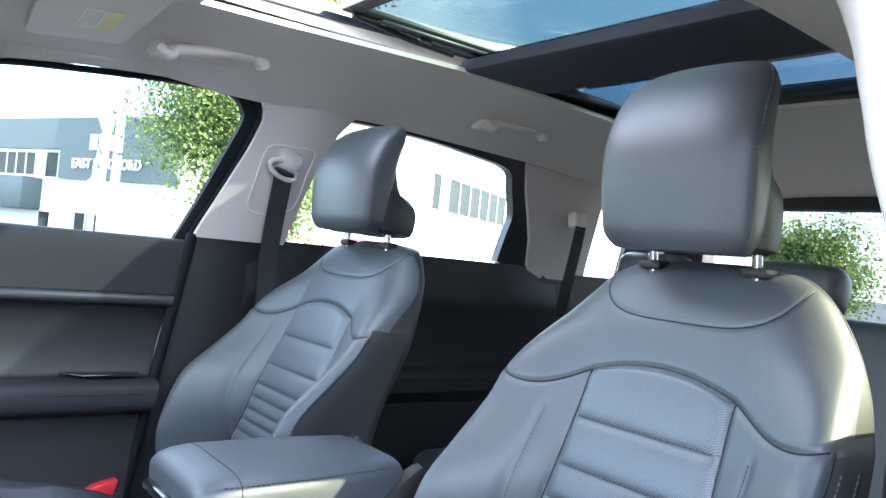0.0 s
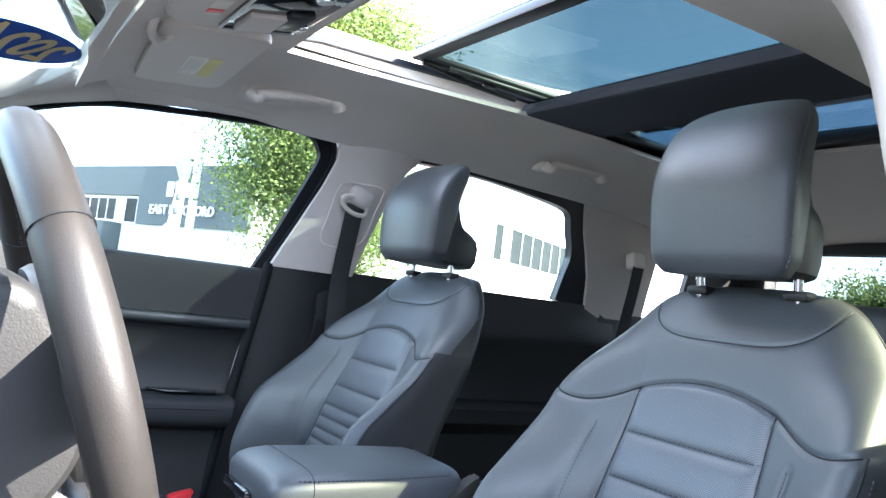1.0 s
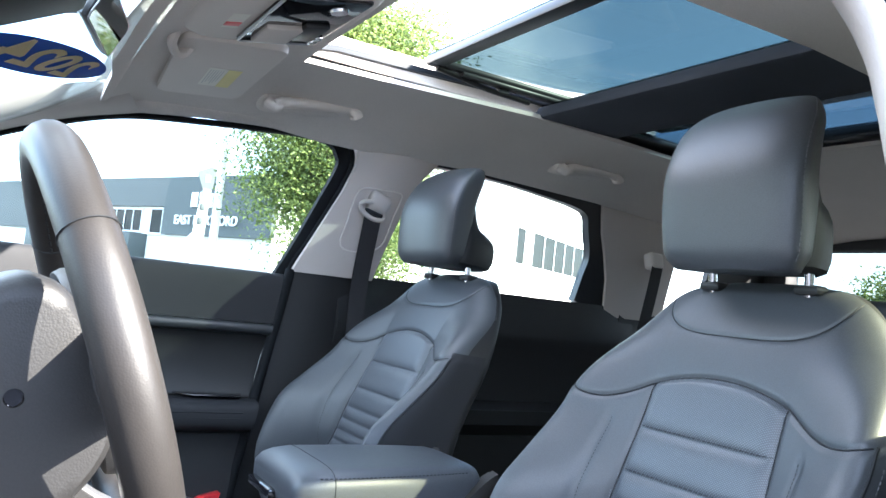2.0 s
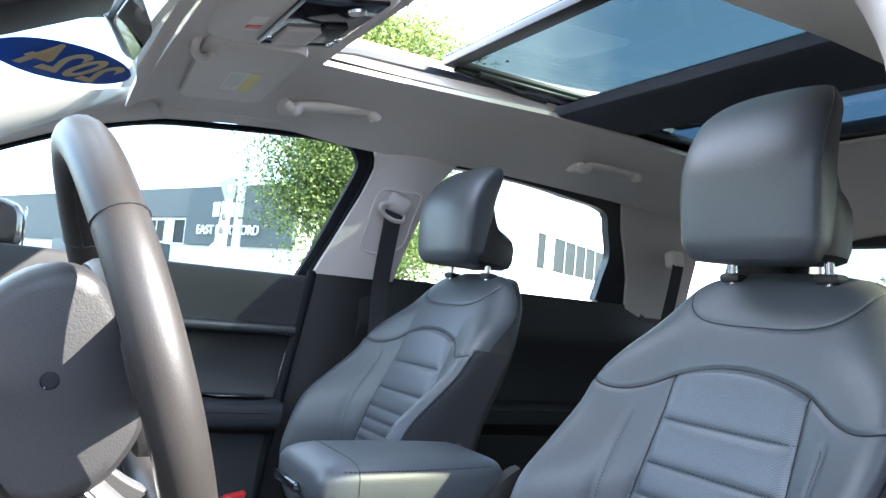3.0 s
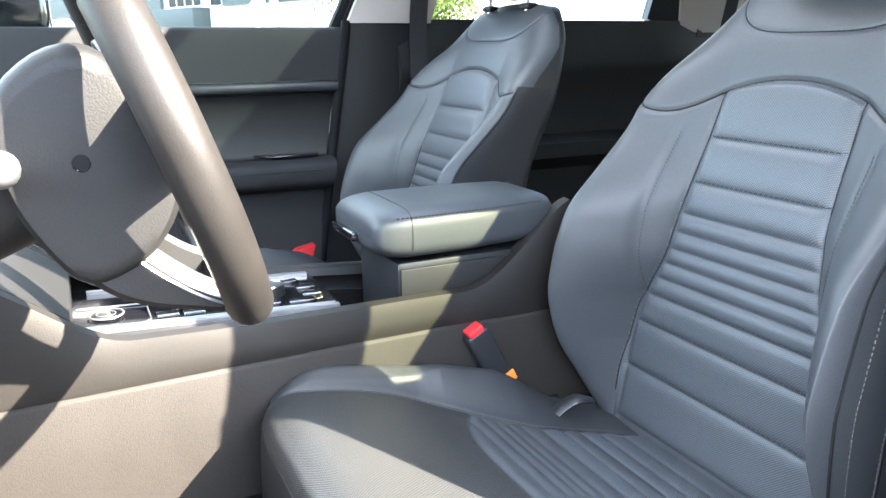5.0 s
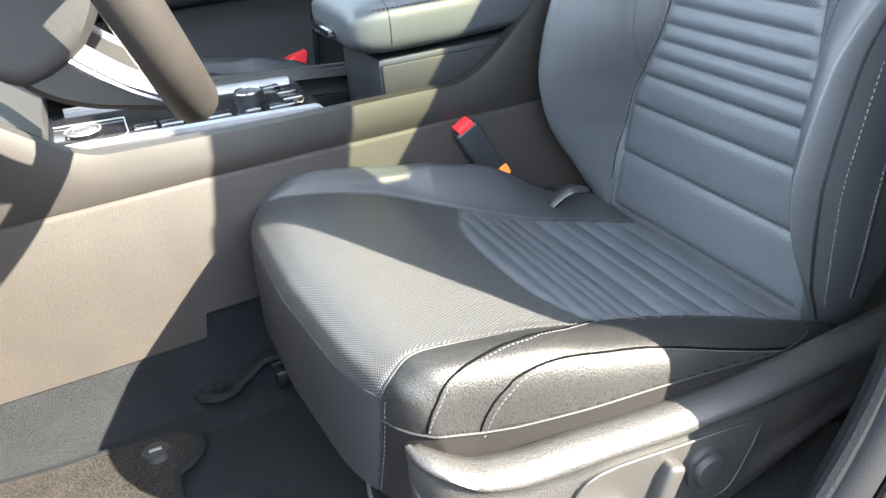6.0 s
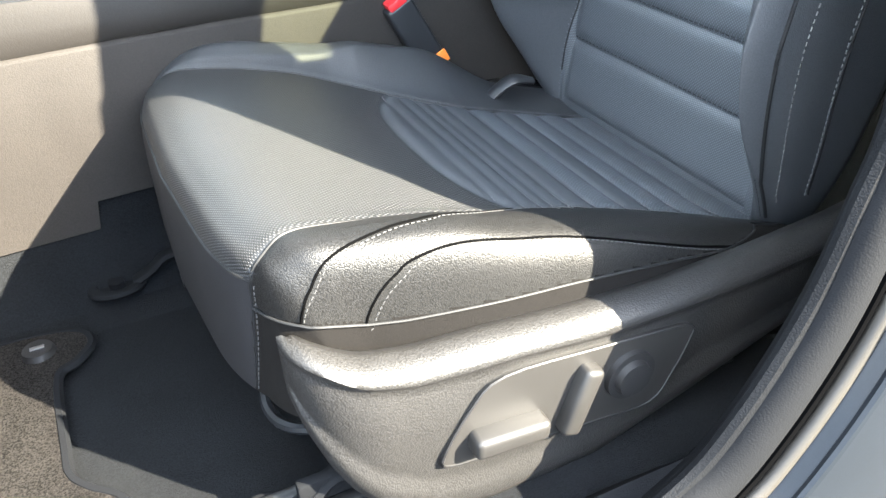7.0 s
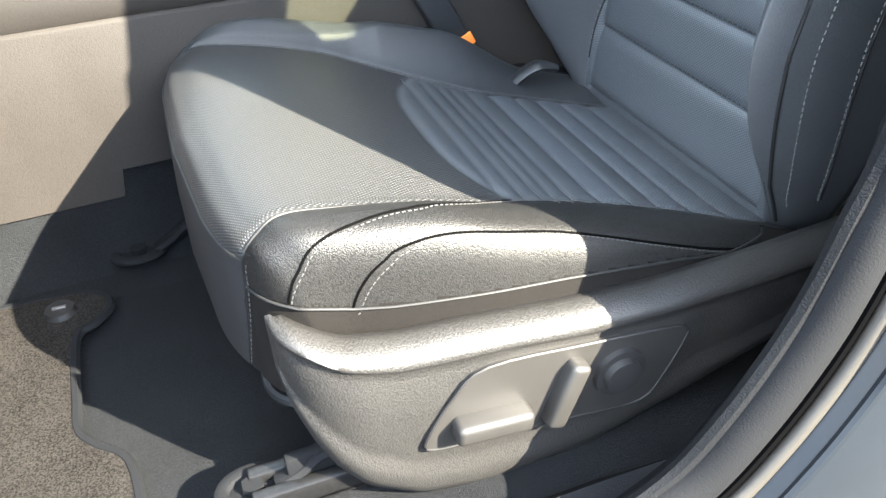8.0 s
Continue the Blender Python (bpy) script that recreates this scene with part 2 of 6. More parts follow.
def sheet(bm, lines, thick):
    """A sheet through open lines of points, thickened along thick (a vector)."""
    thick = Vector(thick)
    rings = []
    for ln in lines:
        ln = [Vector(p) for p in ln]
        rings.append(ln + [p + thick for p in reversed(ln)])
    skin(bm, rings)


def slab(bm, poly, thick, bev=0.0):
    """A flat or slightly bent plate from an outline, thickened along thick."""
    t = bmesh.new()
    f = t.faces.new([t.verts.new(p) for p in poly])
    g = bmesh.ops.extrude_face_region(t, geom=[f])
    for e in g["geom"]:
        if isinstance(e, bmesh.types.BMVert):
            e.co += Vector(thick)
    if bev:
        bmesh.ops.recalc_face_normals(t, faces=t.faces)
        bmesh.ops.bevel(t, geom=[e for e in t.edges if len(e.link_faces) == 2 and e.calc_face_angle(0) > 0.6], offset=bev, segments=2, profile=0.5, affect="EDGES")
    join(bm, t)


def cyl(bm, a, b, r, n=16, r2=None):
    a, b = Vector(a), Vector(b)
    d = b - a
    t = bmesh.new()
    bmesh.ops.create_cone(t, cap_ends=True, segments=n, radius1=r, radius2=r if r2 is None else r2, depth=d.length)
    join(bm, t, Matrix.Translation((a + b) / 2) @ d.to_track_quat("Z", "Y").to_matrix().to_4x4())


def stitch_line(name, bm, mat, parent):
    """A row of sewn stitches too small to pick apart."""
    return tagged(part(name, bm, mat, parent), kind="stuff")


def dashes(bm, pts, r=0.0009, on=0.005, off=0.0035):
    """Single stitches along a line."""
    pts = [Vector(p) for p in pts]
    acc = [0.0]
    for a, b in zip(pts, pts[1:]):
        acc.append(acc[-1] + (b - a).length)

    def along(s):
        for i in range(len(pts) - 1):
            if s <= acc[i + 1]:
                return pts[i].lerp(pts[i + 1], (s - acc[i]) / max(1e-9, acc[i + 1] - acc[i]))
        return pts[-1]
    s = 0.0
    while s + on < acc[-1]:
        tube(bm, [along(s), along(s + on)], r, 4)
        s += on + off


def smoothstep(a, b, x):
    t = np.clip((x - a) / (b - a), 0, 1)
    return t * t * (3 - 2 * t)


def split(P, closed, region, parts, parent):
    """Cuts a lattice of points into named parts by the region number of each cell."""
    rows, cols = P.shape[:2]
    idx = np.arange(rows * cols).reshape(rows, cols)
    nxt = np.roll(idx, -1, axis=1) if closed else idx[:, 1:]
    cur = idx if closed else idx[:, :-1]
    quads = np.stack([cur[:-1], nxt[:-1], nxt[1:], cur[1:]], -1).reshape(-1, 4)
    reg = (region[:-1] if closed else region[:-1, :-1]).reshape(-1)
    flat = P.reshape(-1, 3)
    for number, (name, mat, label) in parts.items():
        q = quads[reg == number]
        if not len(q):
            continue
        used, inv = np.unique(q, return_inverse=True)
        raw(name, flat[used], inv.reshape(-1, 4), mat, parent, label)


# ---- the front seats ----
RIBS = (0.975, 0.911, 0.866, 0.838, 0.812, 0.788, 0.763, 0.734, 0.686, 0.608)
BACK_W = ((0.50, 0.225), (0.56, 0.240), (0.64, 0.253), (0.72, 0.260), (0.80, 0.262), (0.90, 0.258), (1.00, 0.254), (1.03, 0.248), (1.06, 0.239), (1.09, 0.226), (1.12, 0.208), (1.155, 0.180), (1.182, 0.150), (1.197, 0.115), (1.205, 0.06))
BACK_X = ((0.50, 0.578), (0.60, 0.594), (0.70, 0.603), (0.80, 0.614), (0.87, 0.626), (0.915, 0.639), (0.978, 0.661), (1.04, 0.682), (1.12, 0.712), (1.18, 0.748), (1.205, 0.775))
BOLSTER = ((0.50, 0.015), (0.55, 0.060), (0.64, 0.115), (0.72, 0.142), (0.77, 0.144), (0.83, 0.138), (0.87, 0.128), (0.92, 0.095), (0.98, 0.058), (1.025, 0.046), (1.06, 0.034), (1.12, 0.010), (1.15, 0.0))
PANEL = ((0.50, 0.196), (0.605, 0.192), (0.685, 0.180), (0.725, 0.170), (0.75, 0.158), (0.80, 0.136), (0.85, 0.127), (0.905, 0.119), (1.0, 0.1125), (1.07, 0.1115))


def eased(table):
    """The same table with smooth steps between its rows."""
    return [(v.x, v.y) for v in spline([(a, b, 0) for a, b in table], 10)]


BACK_W, BACK_X, BOLSTER, PANEL = (np.array(eased(table)) for table in (BACK_W, BACK_X, BOLSTER, PANEL))


def groove(d, depth=0.004, width=0.0035):
    return depth * np.exp(-(d / width) ** 2)


def back_seam(s):
    a = np.abs(s)
    return np.where(a < 0.115, 1.039 + 0.022 * (1 - (a / 0.115) ** 2), 1.039 - 0.022 * np.sin(np.pi * np.clip((a - 0.115) / 0.145, 0, 1)) - 0.012 * np.clip((a - 0.115) / 0.13, 0, 1))


def panel_half(z):
    return np.interp(z, PANEL[:, 0], PANEL[:, 1])


def bib_line(s):
    """Lower edge of the neck panel."""
    return 1.192 - 0.070 * np.clip(1 - np.clip(np.abs(s) / 0.15, 0, 1) ** 4, 0, 1) ** 0.5


def crease_at(z):
    """Lateral place of the sewn crease between the insert's border and the bolster."""
    return 0.160 + 0.03 * (0.98 - z)


def back_point(s, z):
    """The front of the backrest at lateral s from its middle and height z: x, with its seams and pads."""
    w = np.interp(z, BACK_W[:, 0], BACK_W[:, 1])
    x0 = np.interp(z, BACK_X[:, 0], BACK_X[:, 1])
    bolster = np.interp(z, BOLSTER[:, 0], BOLSTER[:, 1])
    a = np.clip(np.abs(s) / w, 0, 1)
    half = 0.030 + 0.45 * bolster + 0.024 * smoothstep(1.03, 1.12, z) - 0.03 * smoothstep(1.13, 1.205, z)
    power = 22.0 - 17.0 * smoothstep(1.01, 1.12, z)
    roll = half * (1 - (1 - a ** power) ** (1 / 2.2))
    start = np.clip(panel_half(z) - 0.004, 0.112, 0.182)
    pad = bolster * np.clip((np.abs(s) - start) / (0.238 - start), 0, 1.05) ** 1.15
    pad = pad * (1 - 0.10 * smoothstep(0.215, 0.255, np.abs(s)))
    x = x0 - pad + roll
    inside = smoothstep(0.0, 0.004, panel_half(z) - np.abs(s)) * smoothstep(0.0, 0.004, back_seam(s) - z)
    edges = sorted(RIBS, reverse=True)
    tops = [1.065] + edges
    bulge = np.zeros_like(x)
    for hi, lo in zip(tops, edges + [0.52]):
        t = np.clip((z - lo) / (hi - lo), 0, 1)
        flat = 2.2 + 60 * max(0.0, hi - lo - 0.03)
        bulge += np.where((z >= lo) & (z < hi), 1 - np.abs(2 * t - 1) ** flat, 0) * min(0.0065, 0.24 * (hi - lo))
    x = x - inside * bulge * smoothstep(0.0, 0.022, panel_half(z) - np.abs(s)) ** 0.7
    below = z < back_seam(s)
    x = x + np.where(below, groove(np.abs(s) - panel_half(z), 0.0035, 0.0045), 0)
    x = x + np.where(below, groove(np.abs(s) - crease_at(z), 0.0045, 0.007) * smoothstep(0.70, 0.76, z) * (1 - smoothstep(0.97, 1.0, z)), 0)
    x = x + groove((z - back_seam(s)) * 0.9, 0.0035, 0.0045)
    x = x + np.where(np.abs(s) < 0.15, groove(z - bib_line(s), 0.0022, 0.004), 0)
    return x


def surface_of_back(s, z, lift=0.0008):
    return float(back_point(np.array([s]), np.array([z]))[0]) - lift


def front_seat(label, recline, tall=1.0, outer=-1):
    seat = thing("front_seat", label, "car seat", "front seats")
    # backrest lattice
    N, B = 260, 40
    ph = np.linspace(-math.pi / 2, math.pi / 2, N)
    zz = np.concatenate([np.linspace(0.50, 1.10, 300), np.linspace(1.102, 1.205, 70)])
    bw, bx = BACK_W, BACK_X
    W = np.interp(zz, bw[:, 0], bw[:, 1])
    S = np.sin(ph)[None, :] * W[:, None]
    Z = np.repeat(zz[:, None], N, 1)
    X = back_point(S, Z)
    F = np.stack([X, S, Z], -1)
    half = 0.045 - 0.013 * smoothstep(1.12, 1.205, zz)
    x0 = np.interp(zz, bx[:, 0], bx[:, 1])
    ph2 = np.linspace(math.pi / 2, -math.pi / 2, B)
    S2 = np.sin(ph2)[None, :] * W[:, None]
    a2 = np.abs(np.sin(ph2))[None, :]
    X2 = (x0 + half)[:, None] + (half * 1.0)[:, None] * (1 - np.clip(a2, 0, 1) ** 5) ** 0.5 + 0.004
    Bk = np.stack([X2, S2, np.repeat(zz[:, None], B, 1)], -1)
    P = np.concatenate([F, Bk], 1)
    Sx, Zx = P[..., 1], P[..., 2]
    reg = np.full(P.shape[:2], 1)
    reg[Zx > back_seam(Sx)] = 2
    reg[(Zx > bib_line(Sx)) & (np.abs(Sx) < 0.15)] = 3
    reg[(np.abs(Sx) < panel_half(Zx)) & (Zx < back_seam(Sx))] = 4
    reg[(reg == 1) & (Sx > 0)] = 5
    side = np.abs(Sx) / np.interp(Zx, bw[:, 0], bw[:, 1]) > 0.9785
    reg[side & (Zx < 1.03) & (Sx > 0)] = 6
    reg[side & (Zx < 1.03) & (Sx < 0)] = 8
    reg[:, N:] = 7
    reg[zz < 1.03, -1] = 8
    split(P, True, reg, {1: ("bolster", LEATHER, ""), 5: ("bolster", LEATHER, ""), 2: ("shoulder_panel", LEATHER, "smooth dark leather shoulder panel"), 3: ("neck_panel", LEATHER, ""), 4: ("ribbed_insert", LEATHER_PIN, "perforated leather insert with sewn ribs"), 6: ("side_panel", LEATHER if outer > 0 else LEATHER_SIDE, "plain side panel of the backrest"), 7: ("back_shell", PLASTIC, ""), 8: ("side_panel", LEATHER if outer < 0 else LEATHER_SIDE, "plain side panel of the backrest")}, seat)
    # closing of the top edge
    bm = bmesh.new()
    bm.faces.new([bm.verts.new(p) for p in P[-1]])
    part("top_seam", bm, LEATHER, seat)
    # piping down both edges; on the outer side the wall has two more sewn lines
    for sgn in (-1, 1):
        bm = bmesh.new()
        ln = []
        for z in np.linspace(0.54, 1.02, 70):
            w = float(np.interp(z, bw[:, 0], bw[:, 1])) * 0.978
            ln.append((surface_of_back(w, z, 0.0004), sgn * w, z))
        tube(bm, ln, 0.0021, 6)
        part("piping", bm, PIPING, seat)
        bm = bmesh.new()
        dashes(bm, [p + Vector((-0.004, -sgn * 0.0035, 0)) for p in map(Vector, ln)], 0.0004, 0.0032, 0.0022)
        stitch_line("stitching", bm, PIPING, seat)
        bm = bmesh.new()
        dashes(bm, [(surface_of_back(float(crease_at(z)) - 0.004, z, 0.0003), sgn * (float(crease_at(z)) - 0.004), z) for z in np.linspace(0.74, 0.985, 70)], 0.0006, 0.0034, 0.0022)
        stitch_line("stitching", bm, PIPING, seat)
        if sgn != outer:
            continue
        bm = bmesh.new()
        dashes(bm, [(surface_of_back(float(np.interp(z, bw[:, 0], bw[:, 1])) * 0.994, z, 0.0002), sgn * (float(np.interp(z, bw[:, 0], bw[:, 1])) * 0.994 + 0.0006), z) for z in np.linspace(0.56, 1.0, 80)], 0.0008, 0.0040, 0.0026)
        stitch_line("stitching", bm, STITCH, seat)
        for d, r in ((0.020, 0.0012),):
            ln = []
            for z in np.linspace(0.56, 1.0, 80):
                w = float(np.interp(z, bw[:, 0], bw[:, 1]))
                x0 = surface_of_back(w, z, 0.0)
                x1 = float(np.interp(z, bx[:, 0], bx[:, 1])) + 0.049
                ln.append(Vector((min(x0 + d, x1 - 0.006), sgn * (w + 0.0008), z)))
            if r:
                bm = bmesh.new()
                tube(bm, ln, r, 5)
                part("piping", bm, PIPING, seat)
            bm = bmesh.new()
            dashes(bm, [p + Vector((-0.004, 0, 0)) for p in ln], 0.0008, 0.0040, 0.0026)
            stitch_line("stitching", bm, STITCH, seat)
    # dark sewn seams
    bm = bmesh.new()
    tube(bm, [(surface_of_back(s, float(back_seam(np.array(s))), 0.0002), s, float(back_seam(np.array(s)))) for s in np.linspace(-0.243, 0.243, 120)], 0.0014, 6)
    part("seam", bm, PIPING, seat)
    bm = bmesh.new()
    tube(bm, [(surface_of_back(s, float(bib_line(s)), 0.0002), s, float(bib_line(s))) for s in 0.149 * np.sin(np.linspace(-math.pi / 2, math.pi / 2, 90))], 0.0011, 6)
    part("seam", bm, PIPING, seat)
    for sgn in (-1, 1):
        bm = bmesh.new()
        tube(bm, [(surface_of_back(float(panel_half(z)), z, 0.0002), sgn * float(panel_half(z)), z) for z in np.linspace(0.56, 1.040, 90)], 0.0012, 6)
        part("seam", bm, PIPING, seat)
    for zr in RIBS[:2] + RIBS[7:]:
        bm = bmesh.new()
        dashes(bm, [(surface_of_back(s, zr + 0.004, 0.0), s, zr + 0.004) for s in np.linspace(-0.98, 0.98, 50) * float(panel_half(zr))], 0.0006)
        stitch_line("stitching", bm, PIPING, seat)

    # head restraint, a padded block with a seam round its front
    hr = part("head_restraint", head_restraint(), LEATHER, seat)
    bm = bmesh.new()
    for sgn in (-1, 1):
        dashes(bm, [head_edge(sgn, t) for t in np.linspace(0.05, 0.95, 40)], 0.0010, 0.0040, 0.0026)
    stitch_line("stitching", bm, STITCH, hr)
    bm = bmesh.new()
    rear = []
    for z, k, d in ((1.218, 0.88, 0.080), (1.224, 0.98, 0.094), (1.240, 1.0, 0.101), (1.270, 1.0, 0.101), (1.286, 0.99, 0.094), (1.298, 0.97, 0.078), (1.308, 0.95, 0.052), (1.34, 0.90, 0.034), (1.37, 0.86, 0.020), (1.410, 0.80, 0.006)):
        rear.append([(0.730 + 1.02 * d * (1 - abs(u) ** 6), u * 0.107 * k, z) for u in (-1, -0.97, -0.9, -0.6, 0.6, 0.9, 0.97, 1)] + [(0.70, 0.092 * k, z), (0.70, -0.092 * k, z)])
    skin(bm, rear)
    part("rear_cover", bm, PLASTIC, hr, "black plastic rear cover")
    for sgn in (-1, 1):
        bm = bmesh.new()
        cyl(bm, (0.766, sgn * 0.080, 1.14), (0.748, sgn * 0.080, 1.27), 0.0065)
        part("post", bm, CHROME, seat, "chrome head restraint post")
        bm = bmesh.new()
        box(bm, (0.762, sgn * 0.080, 1.196), (0.030, 0.038, 0.014), 0.006)
        part("post_guide", bm, PLASTIC, seat)
    for ob in seat.children:
        ob.matrix_basis = recline
    # dark filler added below the cushion, hiding the lit carpet
    bm = bmesh.new()
    box(bm, (0.32, 0, 0.462), (0.46, 0.44, 0.05), 0.012)
    for y in (-0.17, 0.17):
        box(bm, (0.22, y, 0.435), (0.10, 0.05, 0.06), 0.012)
    part("underseat_box", bm, PLASTIC, seat, "plain black boxes added to darken the space below the cushion")
    bm = bmesh.new()
    cyl(bm, (0.075, -0.19, 0.445), (0.075, -0.06, 0.445), 0.019, 16)
    box(bm, (0.075, -0.045, 0.445), (0.05, 0.05, 0.046), 0.008)
    tube(bm, spline([(0.05, -0.06, 0.43), (0.03, -0.12, 0.415), (0.05, -0.17, 0.42), (0.12, -0.20, 0.43)], 6), 0.006, 8)
    part("seat_motor", bm, PLASTIC_SMOOTH, seat, "black seat adjustment motor")
    hr.matrix_basis = recline @ Matrix.Translation((0, 0, 1.214)) @ Matrix.Diagonal((1, 1, tall, 1)) @ Matrix.Translation((0, 0, -1.214))
    cushion(seat)
    return seat


def head_shape(t):
    """At height t (0 to 1) of the head restraint: z, half width, front, depth."""
    z = 1.214 + 0.232 * t
    edge = max(0.0, (t - 0.80) / 0.20) ** 2 + 0.55 * max(0.0, (0.12 - t) / 0.12) ** 2
    k = math.sqrt(max(0.02, 1 - edge))
    w = (0.1155 + 0.034 * t - 0.041 * t * t) * (0.55 + 0.45 * k)
    front = 0.668 - 0.012 * math.sin(math.pi * t) + 0.050 * max(0.0, (t - 0.45) / 0.55) ** 2 + 0.030 * (1 - k)
    deep = (0.085 + 0.072 * t - 0.097 * t * t) * (0.35 + 0.65 * k)
    return z, w, front, deep


def head_restraint():
    bm = bmesh.new()
    rings = []
    for t in np.concatenate([np.linspace(0, 0.12, 8), np.linspace(0.15, 0.78, 24), 1 - 0.2 * np.linspace(1, 0, 22)[1:] ** 1.6]):
        z, w, front, deep = head_shape(t)
        ring = []
        for j in range(84):
            a = 2 * math.pi * j / 84
            c, s = math.cos(a), math.sin(a)
            u = math.copysign(abs(c) ** (2 / 4.2), c)
            v = math.copysign(abs(s) ** (2 / 4.2), s)
            k = (v + 1) / 2
            ring.append((front + deep * k - 0.010 * (1 - u * u) * (1 - k), u * w * (1 - 0.24 * k ** 1.5), z))
        rings.append(ring)
    skin(bm, rings)
    return bm


def head_edge(sgn, t):
    z, w, front, deep = head_shape(t)
    return (front + deep * 0.20 - 0.0008, sgn * (w * 0.950 + 0.0004), z)


# cushion: a profile from the bottom of the front up and over, then to the rear
_line = spline([(-0.013, 0.514, 0.0), (-0.012, 0.545, 0.08), (-0.010, 0.600, 0.19), (-0.005, 0.633, 0.25), (0.012, 0.655, 0.31), (0.060, 0.664, 0.39), (0.18, 0.634, 0.55), (0.27, 0.604, 0.65), (0.575, 0.512, 1.0)], 8)
CUSH_X, CUSH_Z, CUSH_P = [v.x for v in _line], [v.y for v in _line], [v.z for v in _line]


RIB_X = (0.280, 0.302, 0.322, 0.337, 0.357, 0.388, 0.425, 0.455, 0.492, 0.535)


def cushion_point(p, q):
    """p: 0 at the bottom front, 1 at the rear; q: -1 (outboard) to 1 (inboard)."""
    px = np.interp(p, CUSH_P, CUSH_X)
    pz = np.interp(p, CUSH_P, CUSH_Z)
    a = np.abs(q)
    W = 0.255 + 0.012 * smoothstep(0.35, 0.6, p)
    s = np.sign(q) * W * np.where(a < 0.84, a, 0.84 + 0.16 * np.sin(np.clip((a - 0.84) / 0.16, 0, 1) * math.pi / 2) ** 0.8)
    top = smoothstep(0.20, 0.30, p)
    drop = np.clip((a - 0.84) / 0.16, 0, 1)
    z = pz - smoothstep(0.0, 0.30, p) * 0.130 * (1 - np.sqrt(np.clip(1 - drop ** 2.4, 0, 1)))
    x = px + (0.045 - 0.015 * top) * np.clip((a - 0.45) / 0.55, 0, 1) ** 2.6 + 0.022 * np.clip(-q, 0, 1) * (1 - smoothstep(0.30, 0.45, p))
    seam = np.where(q < 0, cushion_seam(p, -1), cushion_seam(p, 1))
    x = x + 0.026 * np.clip((a - 0.74) / 0.26, 0, 1) ** 2 * (1 - smoothstep(0.28, 0.52, p)) * smoothstep(0.0, 0.2, p)
    bol = np.where(q < 0, smoothstep(0.36, 0.56, p) * 0.016, smoothstep(0.24, 0.48, p) * (0.047 - 0.045 * smoothstep(0.74, 0.90, p)))
    z = z + bol * smoothstep(np.where(q < 0, seam - 0.06, seam - 0.015), np.where(q < 0, seam + 0.16, np.clip(seam + 0.24, 0.90, 0.98)), a) * (1 - 0.4 * drop)
    z = z - np.where(p > 0.27, groove((a - seam) * 0.25, 0.003, 0.003), 0)
    # sewn insert with cross ribs
    ins = insert_mask(x, s, (seam - a) * 0.25)
    rib = np.zeros_like(x)
    for lo, hi in zip((0.235,) + RIB_X, RIB_X + (0.60,)):
        t = np.clip((x - lo) / (hi - lo), 0, 1)
        rib += np.where((x >= lo) & (x < hi), np.sqrt(np.clip(4 * t * (1 - t), 0, 1)) * min(0.0048, 0.19 * (hi - lo)), 0)
    z = z + np.where(ins > 0, rib * smoothstep(0, 0.4, ins) - 0.002 * smoothstep(0, 0.1, ins), 0)
    return x, s, z


def cushion_seam(p, sgn):
    if sgn > 0:
        return np.interp(p, [0.24, 0.32, 0.39, 0.47, 0.55, 0.60, 0.65, 0.72, 0.78, 1.0], [0.87, 0.83, 0.79, 0.79, 0.765, 0.72, 0.65, 0.55, 0.48, 0.47])
    return np.interp(p, [0.24, 0.26, 0.295, 0.34, 0.383, 0.45, 0.52, 0.60, 0.68, 0.74, 0.81, 0.88, 0.95, 1.0], [0.828, 0.833, 0.832, 0.815, 0.795, 0.762, 0.725, 0.680, 0.643, 0.628, 0.644, 0.678, 0.740, 0.765])


def insert_mask(x, s, edge):
    """Above 0 inside the ribbed insert, whose front is a wide curve."""
    front = (x - (0.244 + 0.072 * np.clip(np.abs(s + 0.01) / 0.195, 0, 1.3) ** 3)) / 0.05
    return np.minimum(np.minimum(front, edge / 0.03), 1.0)


def corner_seam(p):
    """Share of the half width at which the fascia is sewn to the outer side."""
    return np.interp(p, [0.0, 0.14, 0.25], [0.790, 0.820, 0.831])


def skirt_line(x):
    """Height of the sewn lower edge of the side bolsters."""
    return np.interp(x, [0.02, 0.057, 0.077, 0.107, 0.139, 0.188, 0.239, 0.294, 0.352, 0.416, 0.478], [0.608, 0.605, 0.600, 0.591, 0.586, 0.582, 0.577, 0.571, 0.563, 0.553, 0.542])


def on_skirt_line(p, sgn):
    lo, hi = 0.86, 1.0
    for _ in range(24):
        mid = (lo + hi) / 2
        x, s, z = cushion_point(np.array([p]), np.array([sgn * mid]))
        if z[0] > skirt_line(x[0]):
            lo = mid
        else:
            hi = mid
    return Vector(cushion_xyz(p, sgn * lo)) + Vector((0, sgn * 0.0012, 0))


